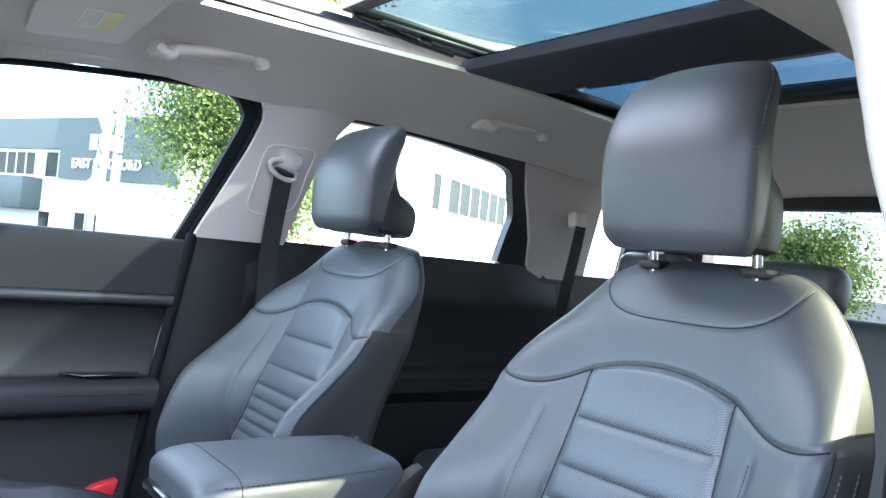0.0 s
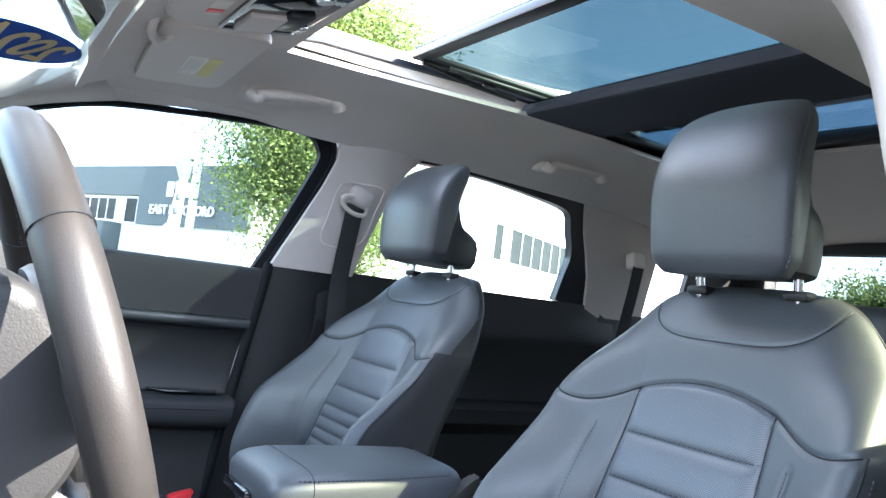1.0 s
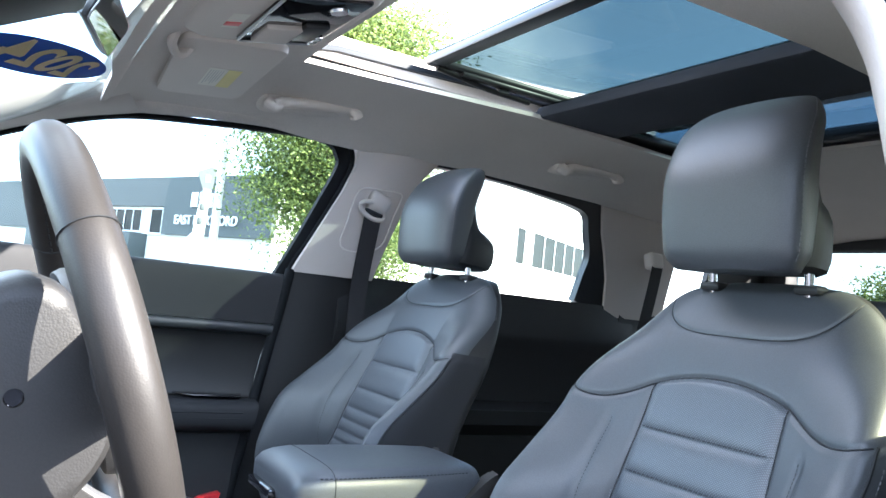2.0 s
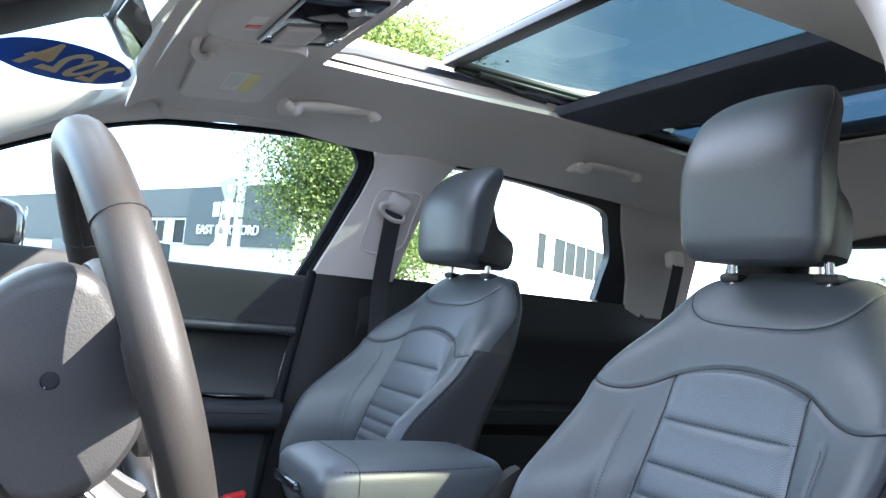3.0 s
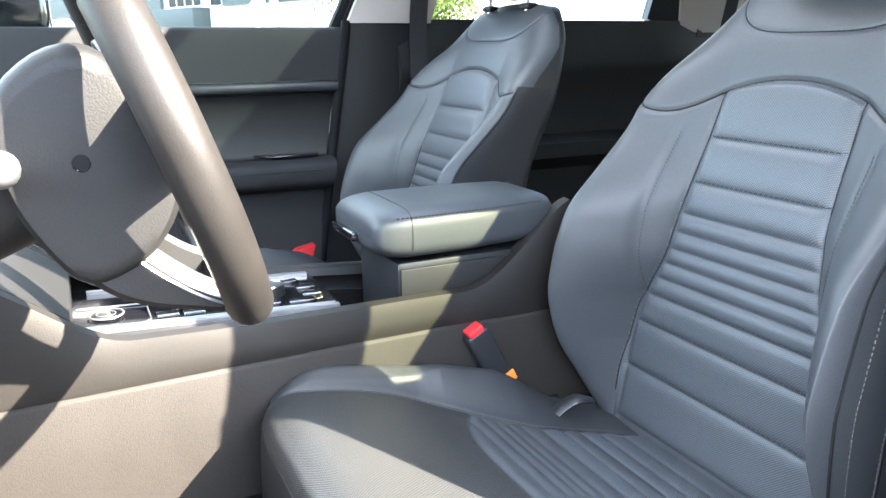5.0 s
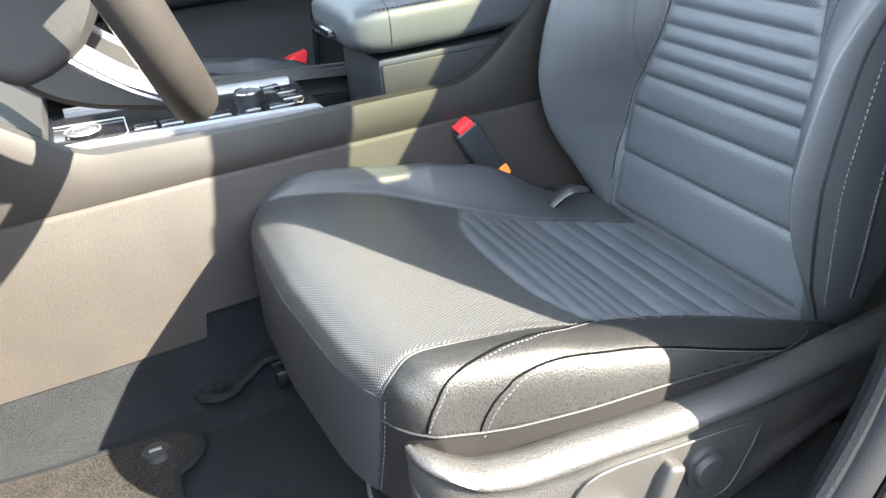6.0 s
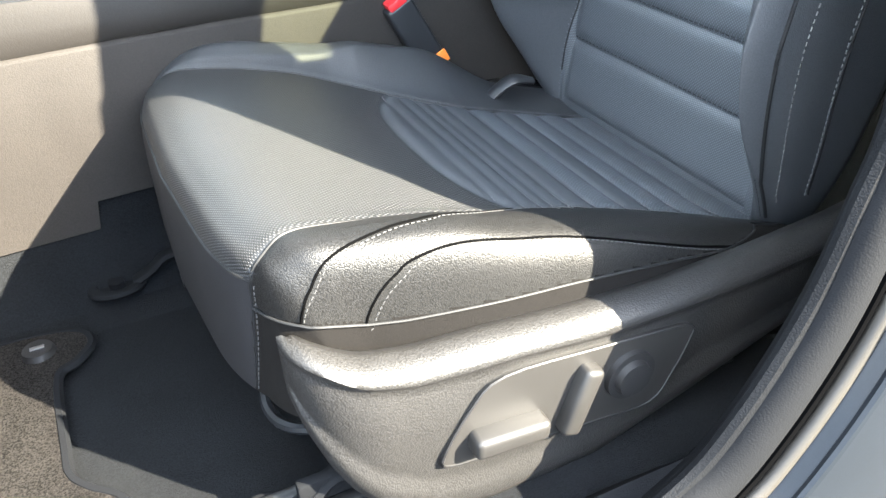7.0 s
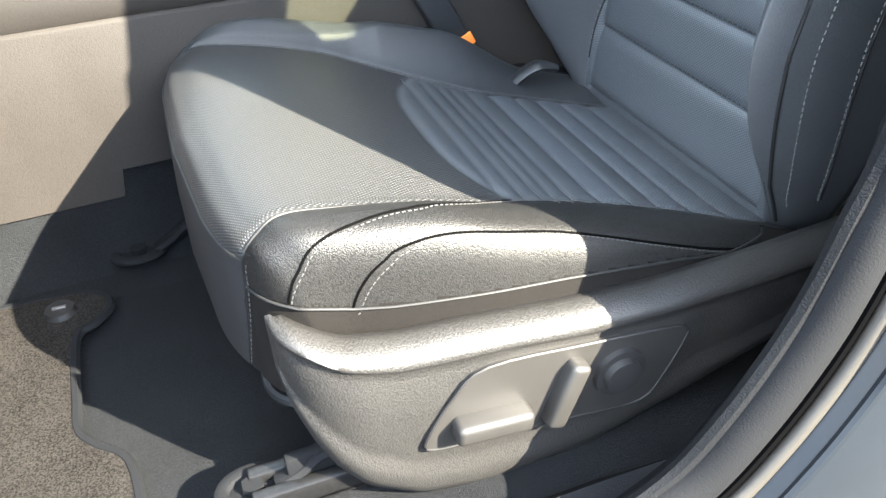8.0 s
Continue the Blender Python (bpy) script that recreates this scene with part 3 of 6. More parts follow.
def cushion(seat):
    pn, qn = 280, 230
    p = np.repeat(np.linspace(0, 1, pn)[:, None], qn, 1)
    q = np.repeat(np.sin(np.linspace(-math.pi / 2, math.pi / 2, qn))[None, :], pn, 0)
    x, s, z = cushion_point(p, q)
    P = np.stack([x, s, z], -1)
    reg = np.full(p.shape, 1)
    seam = np.where(q < 0, cushion_seam(p, -1), cushion_seam(p, 1))
    ins = insert_mask(x, s, (seam - np.abs(q)) * 0.25) > 0
    reg[ins] = 4
    reg[ins & ((x > 0.455) | ((x > 0.388) & (x < 0.425)))] = 6
    reg[(np.abs(q) > seam) & (q < 0)] = 2
    reg[(np.abs(q) > seam) & (q > 0)] = 3
    low = (z < skirt_line(x)) & (np.abs(q) > 0.86) & (p > 0.24)
    reg[low & (q < 0)] = 7
    reg[low & (q > 0)] = 8
    reg[p < 0.25] = 5
    wrap = (p < 0.25) & (q < -corner_seam(p))
    reg[wrap & (z > skirt_line(x))] = 2
    reg[wrap & (z <= skirt_line(x))] = 7
    split(P, False, reg, {1: ("cushion", LEATHER_DOT, "perforated dark leather cushion"), 2: ("cushion_bolster", LEATHER_SUNLIT, ""), 3: ("cushion_bolster", LEATHER_SHADED, ""), 4: ("cushion_insert", LEATHER, "cushion insert with sewn cross ribs"), 6: ("rib_panel", LEATHER_PIN, "perforated ribs of the cushion insert"), 5: ("front_fascia", LEATHER_SIDE, "plain black vinyl front fascia"), 7: ("skirt", SKIRT, "black woven skirt below the bolster"), 8: ("skirt", SKIRT, "black woven skirt below the bolster")}, seat)
    bm = bmesh.new()
    tube(bm, [cushion_xyz(0.25, v) for v in np.linspace(-0.831, 0.97, 70)], 0.0016, 6)
    part("piping", bm, PIPE, seat, "leather piping along the front edge")
    bm = bmesh.new()
    tube(bm, [cushion_xyz(u, -float(corner_seam(u))) for u in np.linspace(0.01, 0.25, 24)], 0.0010, 5)
    part("seam", bm, PIPING, seat)
    bm = bmesh.new()
    dashes(bm, [Vector(cushion_xyz(u, -float(corner_seam(u)) - 0.012)) + Vector((-0.0006, 0, 0)) for u in np.linspace(0.01, 0.245, 40)], 0.00055, 0.0034, 0.0024)
    stitch_line("stitching", bm, STITCH_SUNLIT, seat)

    for sgn in (-1, 1):
        ln = spline([(0.030, -0.198, 0), (0.036, -0.212, 0), (0.050, -0.226, 0), (0.075, -0.238, 0), (0.115, -0.246, 0), (0.20, -0.250, 0), (0.35, -0.252, 0), (0.50, -0.248, 0)], 6)
        bm = bmesh.new()
        sheet(bm, [[(v.x + 0.004 * k, -sgn * v.y, float(skirt_line(v.x)) + 0.004 - k * 0.085) for k in (0, 0.3, 0.6, 1.0)] for v in ln], (0.003, -sgn * 0.004, 0))
        part("skirt", bm, SKIRT, seat, "black woven skirt below the bolster")

    # the lower seam goes on round the front corner
    ln = []
    for v in np.linspace(-0.83, -0.976, 24):
        lo, hi = 0.10, 0.33
        if cushion_xyz(hi, v)[2] < float(skirt_line(cushion_xyz(hi, v)[0])):
            break
        for _ in range(22):
            mid = (lo + hi) / 2
            x, _, z = cushion_xyz(mid, v)
            if z < float(skirt_line(x)):
                lo = mid
            else:
                hi = mid
        ln.append(Vector(cushion_xyz(lo, v)) + Vector((-0.0008, -0.0008, 0)))
    bm = bmesh.new()
    tube(bm, ln, 0.0012, 6)
    part("piping", bm, PIPE, seat)
    for sgn in (-1, 1):
        bm = bmesh.new()
        tube(bm, [cushion_xyz(u, sgn * float(cushion_seam(u, sgn))) for u in np.linspace(0.245, 1.0, 90)], 0.0014, 6)
        part("piping", bm, PIPE, seat)
        bm = bmesh.new()
        dashes(bm, [cushion_xyz(u, sgn * (float(cushion_seam(u, sgn)) + 0.016)) for u in np.linspace(0.62, 0.99, 80)], 0.00045, 0.0032, 0.0022)
        stitch_line("stitching", bm, STITCH_SUNLIT, seat)
        bm = bmesh.new()
        tube(bm, [on_skirt_line(u, sgn) for u in np.linspace(0.255, 0.98, 70)], 0.0013, 6)
        part("piping", bm, PIPE, seat)
        if sgn > 0:
            continue
        # two curved seams that rise from the lower edge and run to the rear
        for us, qs in (((0.233, 0.275, 0.303, 0.330, 0.359, 0.388, 0.416, 0.441, 0.489, 0.536, 0.577, 0.619, 0.66), (0.934, 0.941, 0.937, 0.929, 0.920, 0.909, 0.895, 0.881, 0.853, 0.836, 0.800, 0.730, 0.675)), ((0.383, 0.419, 0.458, 0.475, 0.511, 0.544, 0.60, 0.65, 0.70, 0.761, 0.827, 0.88), (0.986, 0.970, 0.948, 0.936, 0.920, 0.910, 0.900, 0.894, 0.900, 0.913, 0.923, 0.925))):
            path = spline([(u, a, 0) for u, a in zip(us, qs)], 8)
            cv = [Vector(cushion_xyz(v.x, -v.y)) for v in path]
            bm = bmesh.new()
            tube(bm, cv, 0.0013, 5)
            part("seam", bm, GROOVE_SHADE, seat)
            bm = bmesh.new()
            dashes(bm, [cushion_xyz(v.x + 0.006, -min(v.y + 0.006, 0.99)) for v in path], 0.00055, 0.0032, 0.0022)
            stitch_line("stitching", bm, STITCH_SUNLIT, seat)
    bm = bmesh.new()
    tube(bm, spline([(0.440, 0.185, 0.535), (0.464, 0.178, 0.560), (0.487, 0.172, 0.572), (0.514, 0.168, 0.566)], 5), [0.010, 0.012, 0.013, 0.014, 0.014, 0.014, 0.014, 0.014, 0.014, 0.014, 0.014, 0.013, 0.012, 0.011, 0.010, 0.009], 10, False, 0.5)
    part("hinge_cover", bm, PLASTIC_SMOOTH, seat, "smooth grey hinge cover beside the backrest")
    for i, xr in enumerate(RIB_X):
        u = float(np.interp(xr, CUSH_X[20:], CUSH_P[20:]))
        lim = min(0.72, 0.195 * (max(0.0, xr - 0.250) / 0.072) ** (1 / 3) / 0.26)
        bm = bmesh.new()
        dashes(bm, [cushion_xyz(u, v) for v in np.linspace(-lim, min(lim, float(cushion_seam(u, 1)) - 0.02), 50)], 0.0007, 0.0034, 0.0020)
        stitch_line("stitching", bm, STITCH_SUNLIT, seat)


def cushion_xyz(p, q):
    x, s, z = cushion_point(np.array([p]), np.array([q]))
    return (float(x[0]), float(s[0]), float(z[0]) + 0.0004)


driver_seat = front_seat("dark grey leather driver's seat with sewn ribs, bolted to floor rails", Matrix.Identity(4), 1.09)
driver_seat.location = (0, -0.394, 0)
passenger_seat = front_seat("dark grey leather passenger seat beside the centre console", outer=1, recline=pose(-0.065, 0, 0.052, 0, 5.0, 0))
passenger_seat.location = (-0.08, 0.395, 0.01)


# ---- the cabin ----
def ysurf(z):
    """Half width of the cabin inside at height z."""
    return 0.765 - 0.24 * max(0.0, z - 1.15)


def roof_z(x, y):
    xs = np.array([-0.05, 0.05, 0.30, 0.90, 1.50, 2.00, 2.30])
    zs = np.array([1.475, 1.525, 1.588, 1.605, 1.585, 1.53, 1.47])
    side = float(np.interp(x, [-0.05, 0.1, 0.3, 0.5], [0.022, 0.045, 0.085, 0.105]))
    return float(np.interp(x, xs, zs)) - side * (abs(y) / 0.66) ** 4


OPEN_X0, OPEN_X1, OPEN_Y = 0.30, 1.48, 0.36


def build_headliner():
    bm = bmesh.new()
    xs = [-0.04, 0.0, 0.05, 0.1, 0.15, 0.2, 0.25, OPEN_X0] + [OPEN_X0 + (OPEN_X1 - OPEN_X0) * i / 14 for i in range(1, 15)] + [1.55, 1.65, 1.75, 1.85, 1.95, 2.05, 2.15, 2.24]
    ys = [-0.665, -0.64, -0.6, -0.55, -0.5, -0.43, OPEN_Y * -1] + [OPEN_Y * (i / 6) for i in range(-5, 6)] + [OPEN_Y, 0.43, 0.5, 0.55, 0.6, 0.64, 0.665]
    v = [[bm.verts.new((x, y, roof_z(x, y))) for y in ys] for x in xs]
    for i in range(len(xs) - 1):
        for j in range(len(ys) - 1):
            xm, ym = (xs[i] + xs[i + 1]) / 2, (ys[j] + ys[j + 1]) / 2
            if OPEN_X0 < xm < OPEN_X1 and abs(ym) < OPEN_Y:
                continue
            bm.faces.new((v[i][j], v[i][j + 1], v[i + 1][j + 1], v[i + 1][j]))
    g = bmesh.ops.extrude_face_region(bm, geom=list(bm.faces))
    for e in g["geom"]:
        if isinstance(e, bmesh.types.BMVert):
            e.co.z += 0.010
    ob = part("headliner", bm, HEADLINER)
    return tagged(ob, "light grey woven fabric headliner with a sunroof opening", "headliner", kind="structure")


headliner = build_headliner()


def build_rails():
    """Fabric covered roof rails that close the headliner against the door frames."""
    xs = [-0.1, -0.04, 0.035, 0.189, 0.36, 0.5, 0.75, 1.05, 1.25, 1.385, 1.6, 2.24]
    zt = [1.432, 1.452, 1.474, 1.494, 1.506, 1.510, 1.522, 1.520, 1.505, 1.490, 1.475, 1.44]
    for sgn in (1, -1):
        bm = bmesh.new()
        lines = []
        for x in np.linspace(-0.06, 2.24, 60):
            z1 = float(np.interp(x, xs, zt))
            a = Vector((x, 0.64, roof_z(max(x, -0.04), 0.64) + 0.002))
            b = Vector((x, ysurf(z1) + 0.004, z1 - 0.004))
            m = (a + b) / 2 + Vector((0, -0.006, -0.006))
            lines.append([(p.x, sgn * p.y, p.z) for p in (a, (a + m) / 2 + Vector((0, 0, -0.002)), m, (b + m) / 2 + Vector((0, 0, -0.003)), b)])
        sheet(bm, lines, (0, sgn * 0.006, 0.02))
        tagged(part("roof_rail", bm, HEADLINER, None, "", True, 70), "fabric covered roof rail above the doors", "roof rail", kind="structure")


build_rails()


def build_roof():
    """The outer roof skin round the sunroof."""
    bm = bmesh.new()
    for y0, y1, x0, x1 in ((-0.70, -0.385, -0.05, 2.3), (0.385, 0.70, -0.05, 2.3), (-0.385, 0.385, -0.05, 0.27), (-0.385, 0.385, 1.5, 2.3)):
        xs = np.linspace(x0, x1, 12)
        sheet(bm, [[(x, y, roof_z(x, y) + 0.05) for y in np.linspace(y0, y1, 6)] for x in xs], (0, 0, 0.012))
    return tagged(part("roof_skin", bm, PAINT), "dark grey painted steel roof", "car roof", kind="structure")


build_roof()


def build_sunroof():
    t = thing("panoramic_sunroof", "panoramic sunroof with its front glass panel slid back open", "sunroof", at=(0.9, 0, 1.6))
    off = Vector((-0.9, 0, -1.6))

    def put(name, bm, mat, label=""):
        bmesh.ops.translate(bm, vec=off, verts=list(bm.verts))
        return part(name, bm, mat, t, label)
    bm = bmesh.new()
    box(bm, (0.95, 0, 1.668), (0.74, 0.72, 0.005), 0.001)
    put("glass_panel", bm, ROOFGLASS, "dark tinted glass panel")
    bm = bmesh.new()
    box(bm, (0.598, 0, 1.657), (0.040, 0.74, 0.020), 0.006)
    box(bm, (1.30, 0, 1.655), (0.05, 0.74, 0.018), 0.006)
    for y in (-0.355, 0.355):
        box(bm, (0.95, y, 1.655), (0.74, 0.03, 0.018), 0.006)
    put("panel_frame", bm, PLASTIC_SMOOTH)
    bm = bmesh.new()
    box(bm, (1.21, 0, 1.632), (0.58, 0.76, 0.005), 0.001)
    put("rear_glass", bm, REARGLASS, "fixed rear glass")
    bm = bmesh.new()
    box(bm, (1.03, 0, 1.612), (0.255, 0.76, 0.03), 0.01)
    put("cross_beam", bm, SHADE, "dark cloth covered cross beam")
    bm = bmesh.new()
    box(bm, (1.475, 0, 1.615), (0.05, 0.76, 0.03), 0.008)
    put("rear_beam", bm, PLASTIC_SMOOTH)
    for y in (-1, 1):
        bm = bmesh.new()
        box(bm, (0.82, y * 0.345, 1.641), (0.32, 0.024, 0.010), 0.003)
        box(bm, (1.20, y * 0.376, 1.612), (0.58, 0.085, 0.012), 0.003)
        rail = put("guide_rail", bm, PLASTIC_SMOOTH, "black guide rail")
        bm = bmesh.new()
        tube(bm, [Vector((x, y * 0.352, z)) + off for x, z in ((0.60, 1.642), (0.66, 1.636), (0.74, 1.626), (0.86, 1.622))], 0.006, 6)
        box(bm, Vector((0.78, y * 0.35, 1.63)) + off, (0.03, 0.014, 0.014), 0.003)
        part("lift_arm", bm, STEEL, rail, "bare metal lift arm")
        bm = bmesh.new()
        box(bm, (0.80, y * 0.402, 1.640), (1.06, 0.012, 0.055), 0.003)
        put("opening_lip", bm, HEADLINER)
    bm = bmesh.new()
    box(bm, (0.285, 0, 1.635), (0.012, 0.80, 0.06), 0.004)
    put("opening_lip", bm, HEADLINER)
    return t


build_sunroof()


def side_sheet(bm, rows, sgn, inset=0.0, thick=0.02, n=6):
    """A trim that follows the cabin's side: rows of (z, x front, x rear)."""
    lines = []
    for z, xa, xb in rows:
        lines.append([(xa + (xb - xa) * i / n, sgn * (ysurf(z) - inset - 0.012 * math.sin(math.pi * i / n)), z) for i in range(n + 1)])
    sheet(bm, lines, (0, sgn * thick, 0))


def b_pillar(sgn, label, low, front=(0.466, 0.488, 0.522, 0.556, 0.578, 0.572, 0.54)):
    t = thing("b_pillar", label, "pillar trim", kind="structure")
    bm = bmesh.new()
    side_sheet(bm, [(z, a, b) for (z, b), a in zip(((1.165, 0.690), (1.22, 0.702), (1.30, 0.722), (1.38, 0.745), (1.45, 0.775), (1.505, 0.82), (1.53, 0.85)), front)], sgn, 0.015, 0.03)
    part("upper_trim", bm, TRIM_GREY, t, "light grey moulded upper trim")
    bm = bmesh.new()
    side_sheet(bm, low, sgn, 0.01 if sgn > 0 else 0.03, 0.03)
    part("lower_trim", bm, PLASTIC, t, "black plastic lower trim")
    return t


b_pillar(1, "light grey B pillar trim with black lower part", [(0.36, 0.325, 0.62), (0.45, 0.345, 0.62), (0.66, 0.380, 0.62), (0.95, 0.424, 0.625), (1.10, 0.450, 0.63), (1.172, 0.466, 0.640)])
b_pillar(-1, "B pillar trim on the open driver's doorway", [(0.36, 0.50, 0.72), (0.45, 0.53, 0.72), (0.56, 0.575, 0.72), (0.66, 0.58, 0.72), (0.80, 0.565, 0.70), (0.95, 0.555, 0.69), (1.10, 0.54, 0.69), (1.162, 0.53, 0.69)], (0.530, 0.538, 0.550, 0.560, 0.570, 0.572, 0.54))


def doorway_line(sgn):
    pts = [(-0.62, 1.15), (-0.45, 1.258), (-0.254, 1.356), (-0.1, 1.424), (0.035, 1.466), (0.189, 1.483), (0.36, 1.500), (0.47, 1.510), (0.540, 1.508), (0.568, 1.48), (0.570, 1.435), (0.542, 1.35), (0.501, 1.25), (0.461, 1.15), (0.425, 0.92), (0.385, 0.68), (0.36, 0.50)]
    return [(x, sgn * (ysurf(z) + 0.005), z) for x, z in pts]


def build_seals():
    bm = bmesh.new()
    tube(bm, spline(doorway_line(1), 8), 0.0065, 8)
    ob = part("door_seal", bm, RUBBER)
    tagged(ob, "black rubber door seal along the passenger doorway", "door seal", kind="structure")
    bm = bmesh.new()
    tube(bm, spline([(0.466, 0.757, 1.17), (0.446, 0.748, 1.06), (0.420, 0.742, 0.92), (0.380, 0.735, 0.68), (0.350, 0.725, 0.50), (0.325, 0.72, 0.38)], 8), 0.013, 10)
    tagged(part("door_seal", bm, RUBBER), "black rubber seal behind the closed passenger door", "door seal", kind="structure")
    # driver's doorway: one seal from the roof down the pillar and forward along the sill
    pts = [(-0.45, -0.735, 1.235), (-0.254, -0.722, 1.334), (0.035, -0.693, 1.452), (0.20, -0.685, 1.483), (0.36, -0.682, 1.492), (0.455, -0.690, 1.462), (0.505, -0.703, 1.40), (0.520, -0.722, 1.30), (0.512, -0.765, 1.15), (0.482, -0.785, 0.92), (0.478, -0.798, 0.74), (0.458, -0.803, 0.66), (0.430, -0.807, 0.58), (0.384, -0.81, 0.50), (0.333, -0.81, 0.44), (0.25, -0.81, 0.405), (0.12, -0.81, 0.392), (-0.2, -0.81, 0.388), (-0.7, -0.81, 0.388)]
    ln = spline(pts, 8)
    bm = bmesh.new()
    tube(bm, [p for p in ln if p.z < 1.16], 0.022, 14)
    ds = part("door_seal", bm, RUBBER)
    tagged(ds, "black rubber seal round the open driver's doorway", "door seal", kind="structure")
    bm = bmesh.new()
    tube(bm, [p + Vector((-0.017, 0.004, 0.012)) for p in ln if p.z < 1.10 and p.x > -0.3], 0.0085, 8)
    part("seal_lip", bm, SEAL_LIP, ds, "grained lip along the inner edge of the seal")
    bm = bmesh.new()
    tube(bm, [p + Vector((0.016, -0.018, -0.010)) for p in ln if p.z < 1.10 and p.x > -0.3], 0.0035, 6)
    part("seal_bead", bm, GROOVE_SHADE, ds, "thin dark bead along the outer edge of the seal")
    bm = bmesh.new()
    tube(bm, [p for p in ln if p.z > 1.14 and p.x > -0.4], 0.018, 10)
    tagged(part("door_seal", bm, CTRIM), "light grey seal at the top of the driver's doorway", "door seal", kind="structure")
    bm = bmesh.new()
    tube(bm, [p + Vector((0.026, -0.023, -0.017)) for p in ln if p.z < 1.10 and p.x > -0.3], 0.0068, 10)
    tagged(part("jamb_flange", bm, FLANGE), "pale flange outside the door seal, tinted as if sunlit", "door jamb", kind="structure")
    return pts


SEAL = build_seals()


def build_jamb():
    """Painted door jamb outside the seal, and the black sill trim inside it."""
    line = spline(SEAL, 12)
    bm = bmesh.new()
    rings = []
    for i, p in enumerate(line):
        d = (line[min(i + 1, len(line) - 1)] - line[max(i - 1, 0)]).normalized()
        out = Vector((0, -1, 0))
        away = d.cross(out).normalized()
        if away.dot(Vector((0.1, 0, 0.95)) - Vector((p.x, 0, p.z))) > 0:
            away = -away
        rings.append([p + away * 0.012 + out * 0.002, p + away * 0.030 + out * 0.012, p + away * 0.042 + out * 0.045, p + away * 0.085 + out * 0.055, p + away * 0.17 + out * 0.06, p + away * 0.17 - out * 0.02, p + away * 0.03 - out * 0.02])
    skin(bm, rings)
    tube(bm, [r[2] for r in rings], 0.005, 8)
    tagged(part("door_jamb", bm, PAINT), "dark grey painted door jamb of the open doorway", "door jamb", kind="structure")
    bm = bmesh.new()
    rings = []
    for i, p in enumerate(line):
        if p.z > 1.16 or p.x < 0.2:
            continue
        d = (line[min(i + 1, len(line) - 1)] - line[max(i - 1, 0)]).normalized()
        inw = Vector((0, 1, 0))
        away = d.cross(inw).normalized()
        if away.dot(Vector((0.1, 0, 0.95)) - Vector((p.x, 0, p.z))) > 0:
            away = -away
        k = min(1.0, max(0.0, (1.16 - p.z) / 0.3))
        rings.append([p + inw * 0.010 - away * 0.002, p + inw * (0.020 + 0.006 * k) + away * 0.004, p + inw * (0.03 + 0.012 * k) + away * (0.012 + 0.012 * k), p + inw * (0.035 + 0.018 * k) + away * (0.024 + 0.024 * k), p + inw * (0.04 + 0.022 * k) + away * 0.075, p + inw * (0.04 + 0.028 * k) + away * 0.115, p + away * 0.115])
    skin(bm, rings)
    tagged(part("pillar_trim", bm, RUBBER, None, "", True, 75), "grained black trim of the lower pillar inside the seal", "pillar trim", kind="structure")
    bm = bmesh.new()
    sheet(bm, [[(x, -0.80, 0.345), (x, -0.785, 0.395), (x, -0.755, 0.405), (x, -0.735, 0.38)] for x in np.linspace(-0.9, 0.30, 10)] + [[(0.36, -0.80, 0.362), (0.36, -0.785, 0.408), (0.36, -0.762, 0.414), (0.36, -0.745, 0.39)], [(0.40, -0.80, 0.40), (0.40, -0.79, 0.432), (0.40, -0.778, 0.436), (0.40, -0.768, 0.42)]], (0, 0, -0.03))
    tagged(part("sill_trim", bm, RUBBER), "black plastic sill trim below the doorway", "sill trim", kind="structure")


build_jamb()


def door_rear(z):
    return float(np.interp(z, [0.40, 0.66, 1.15], [0.335, 0.368, 0.452]))


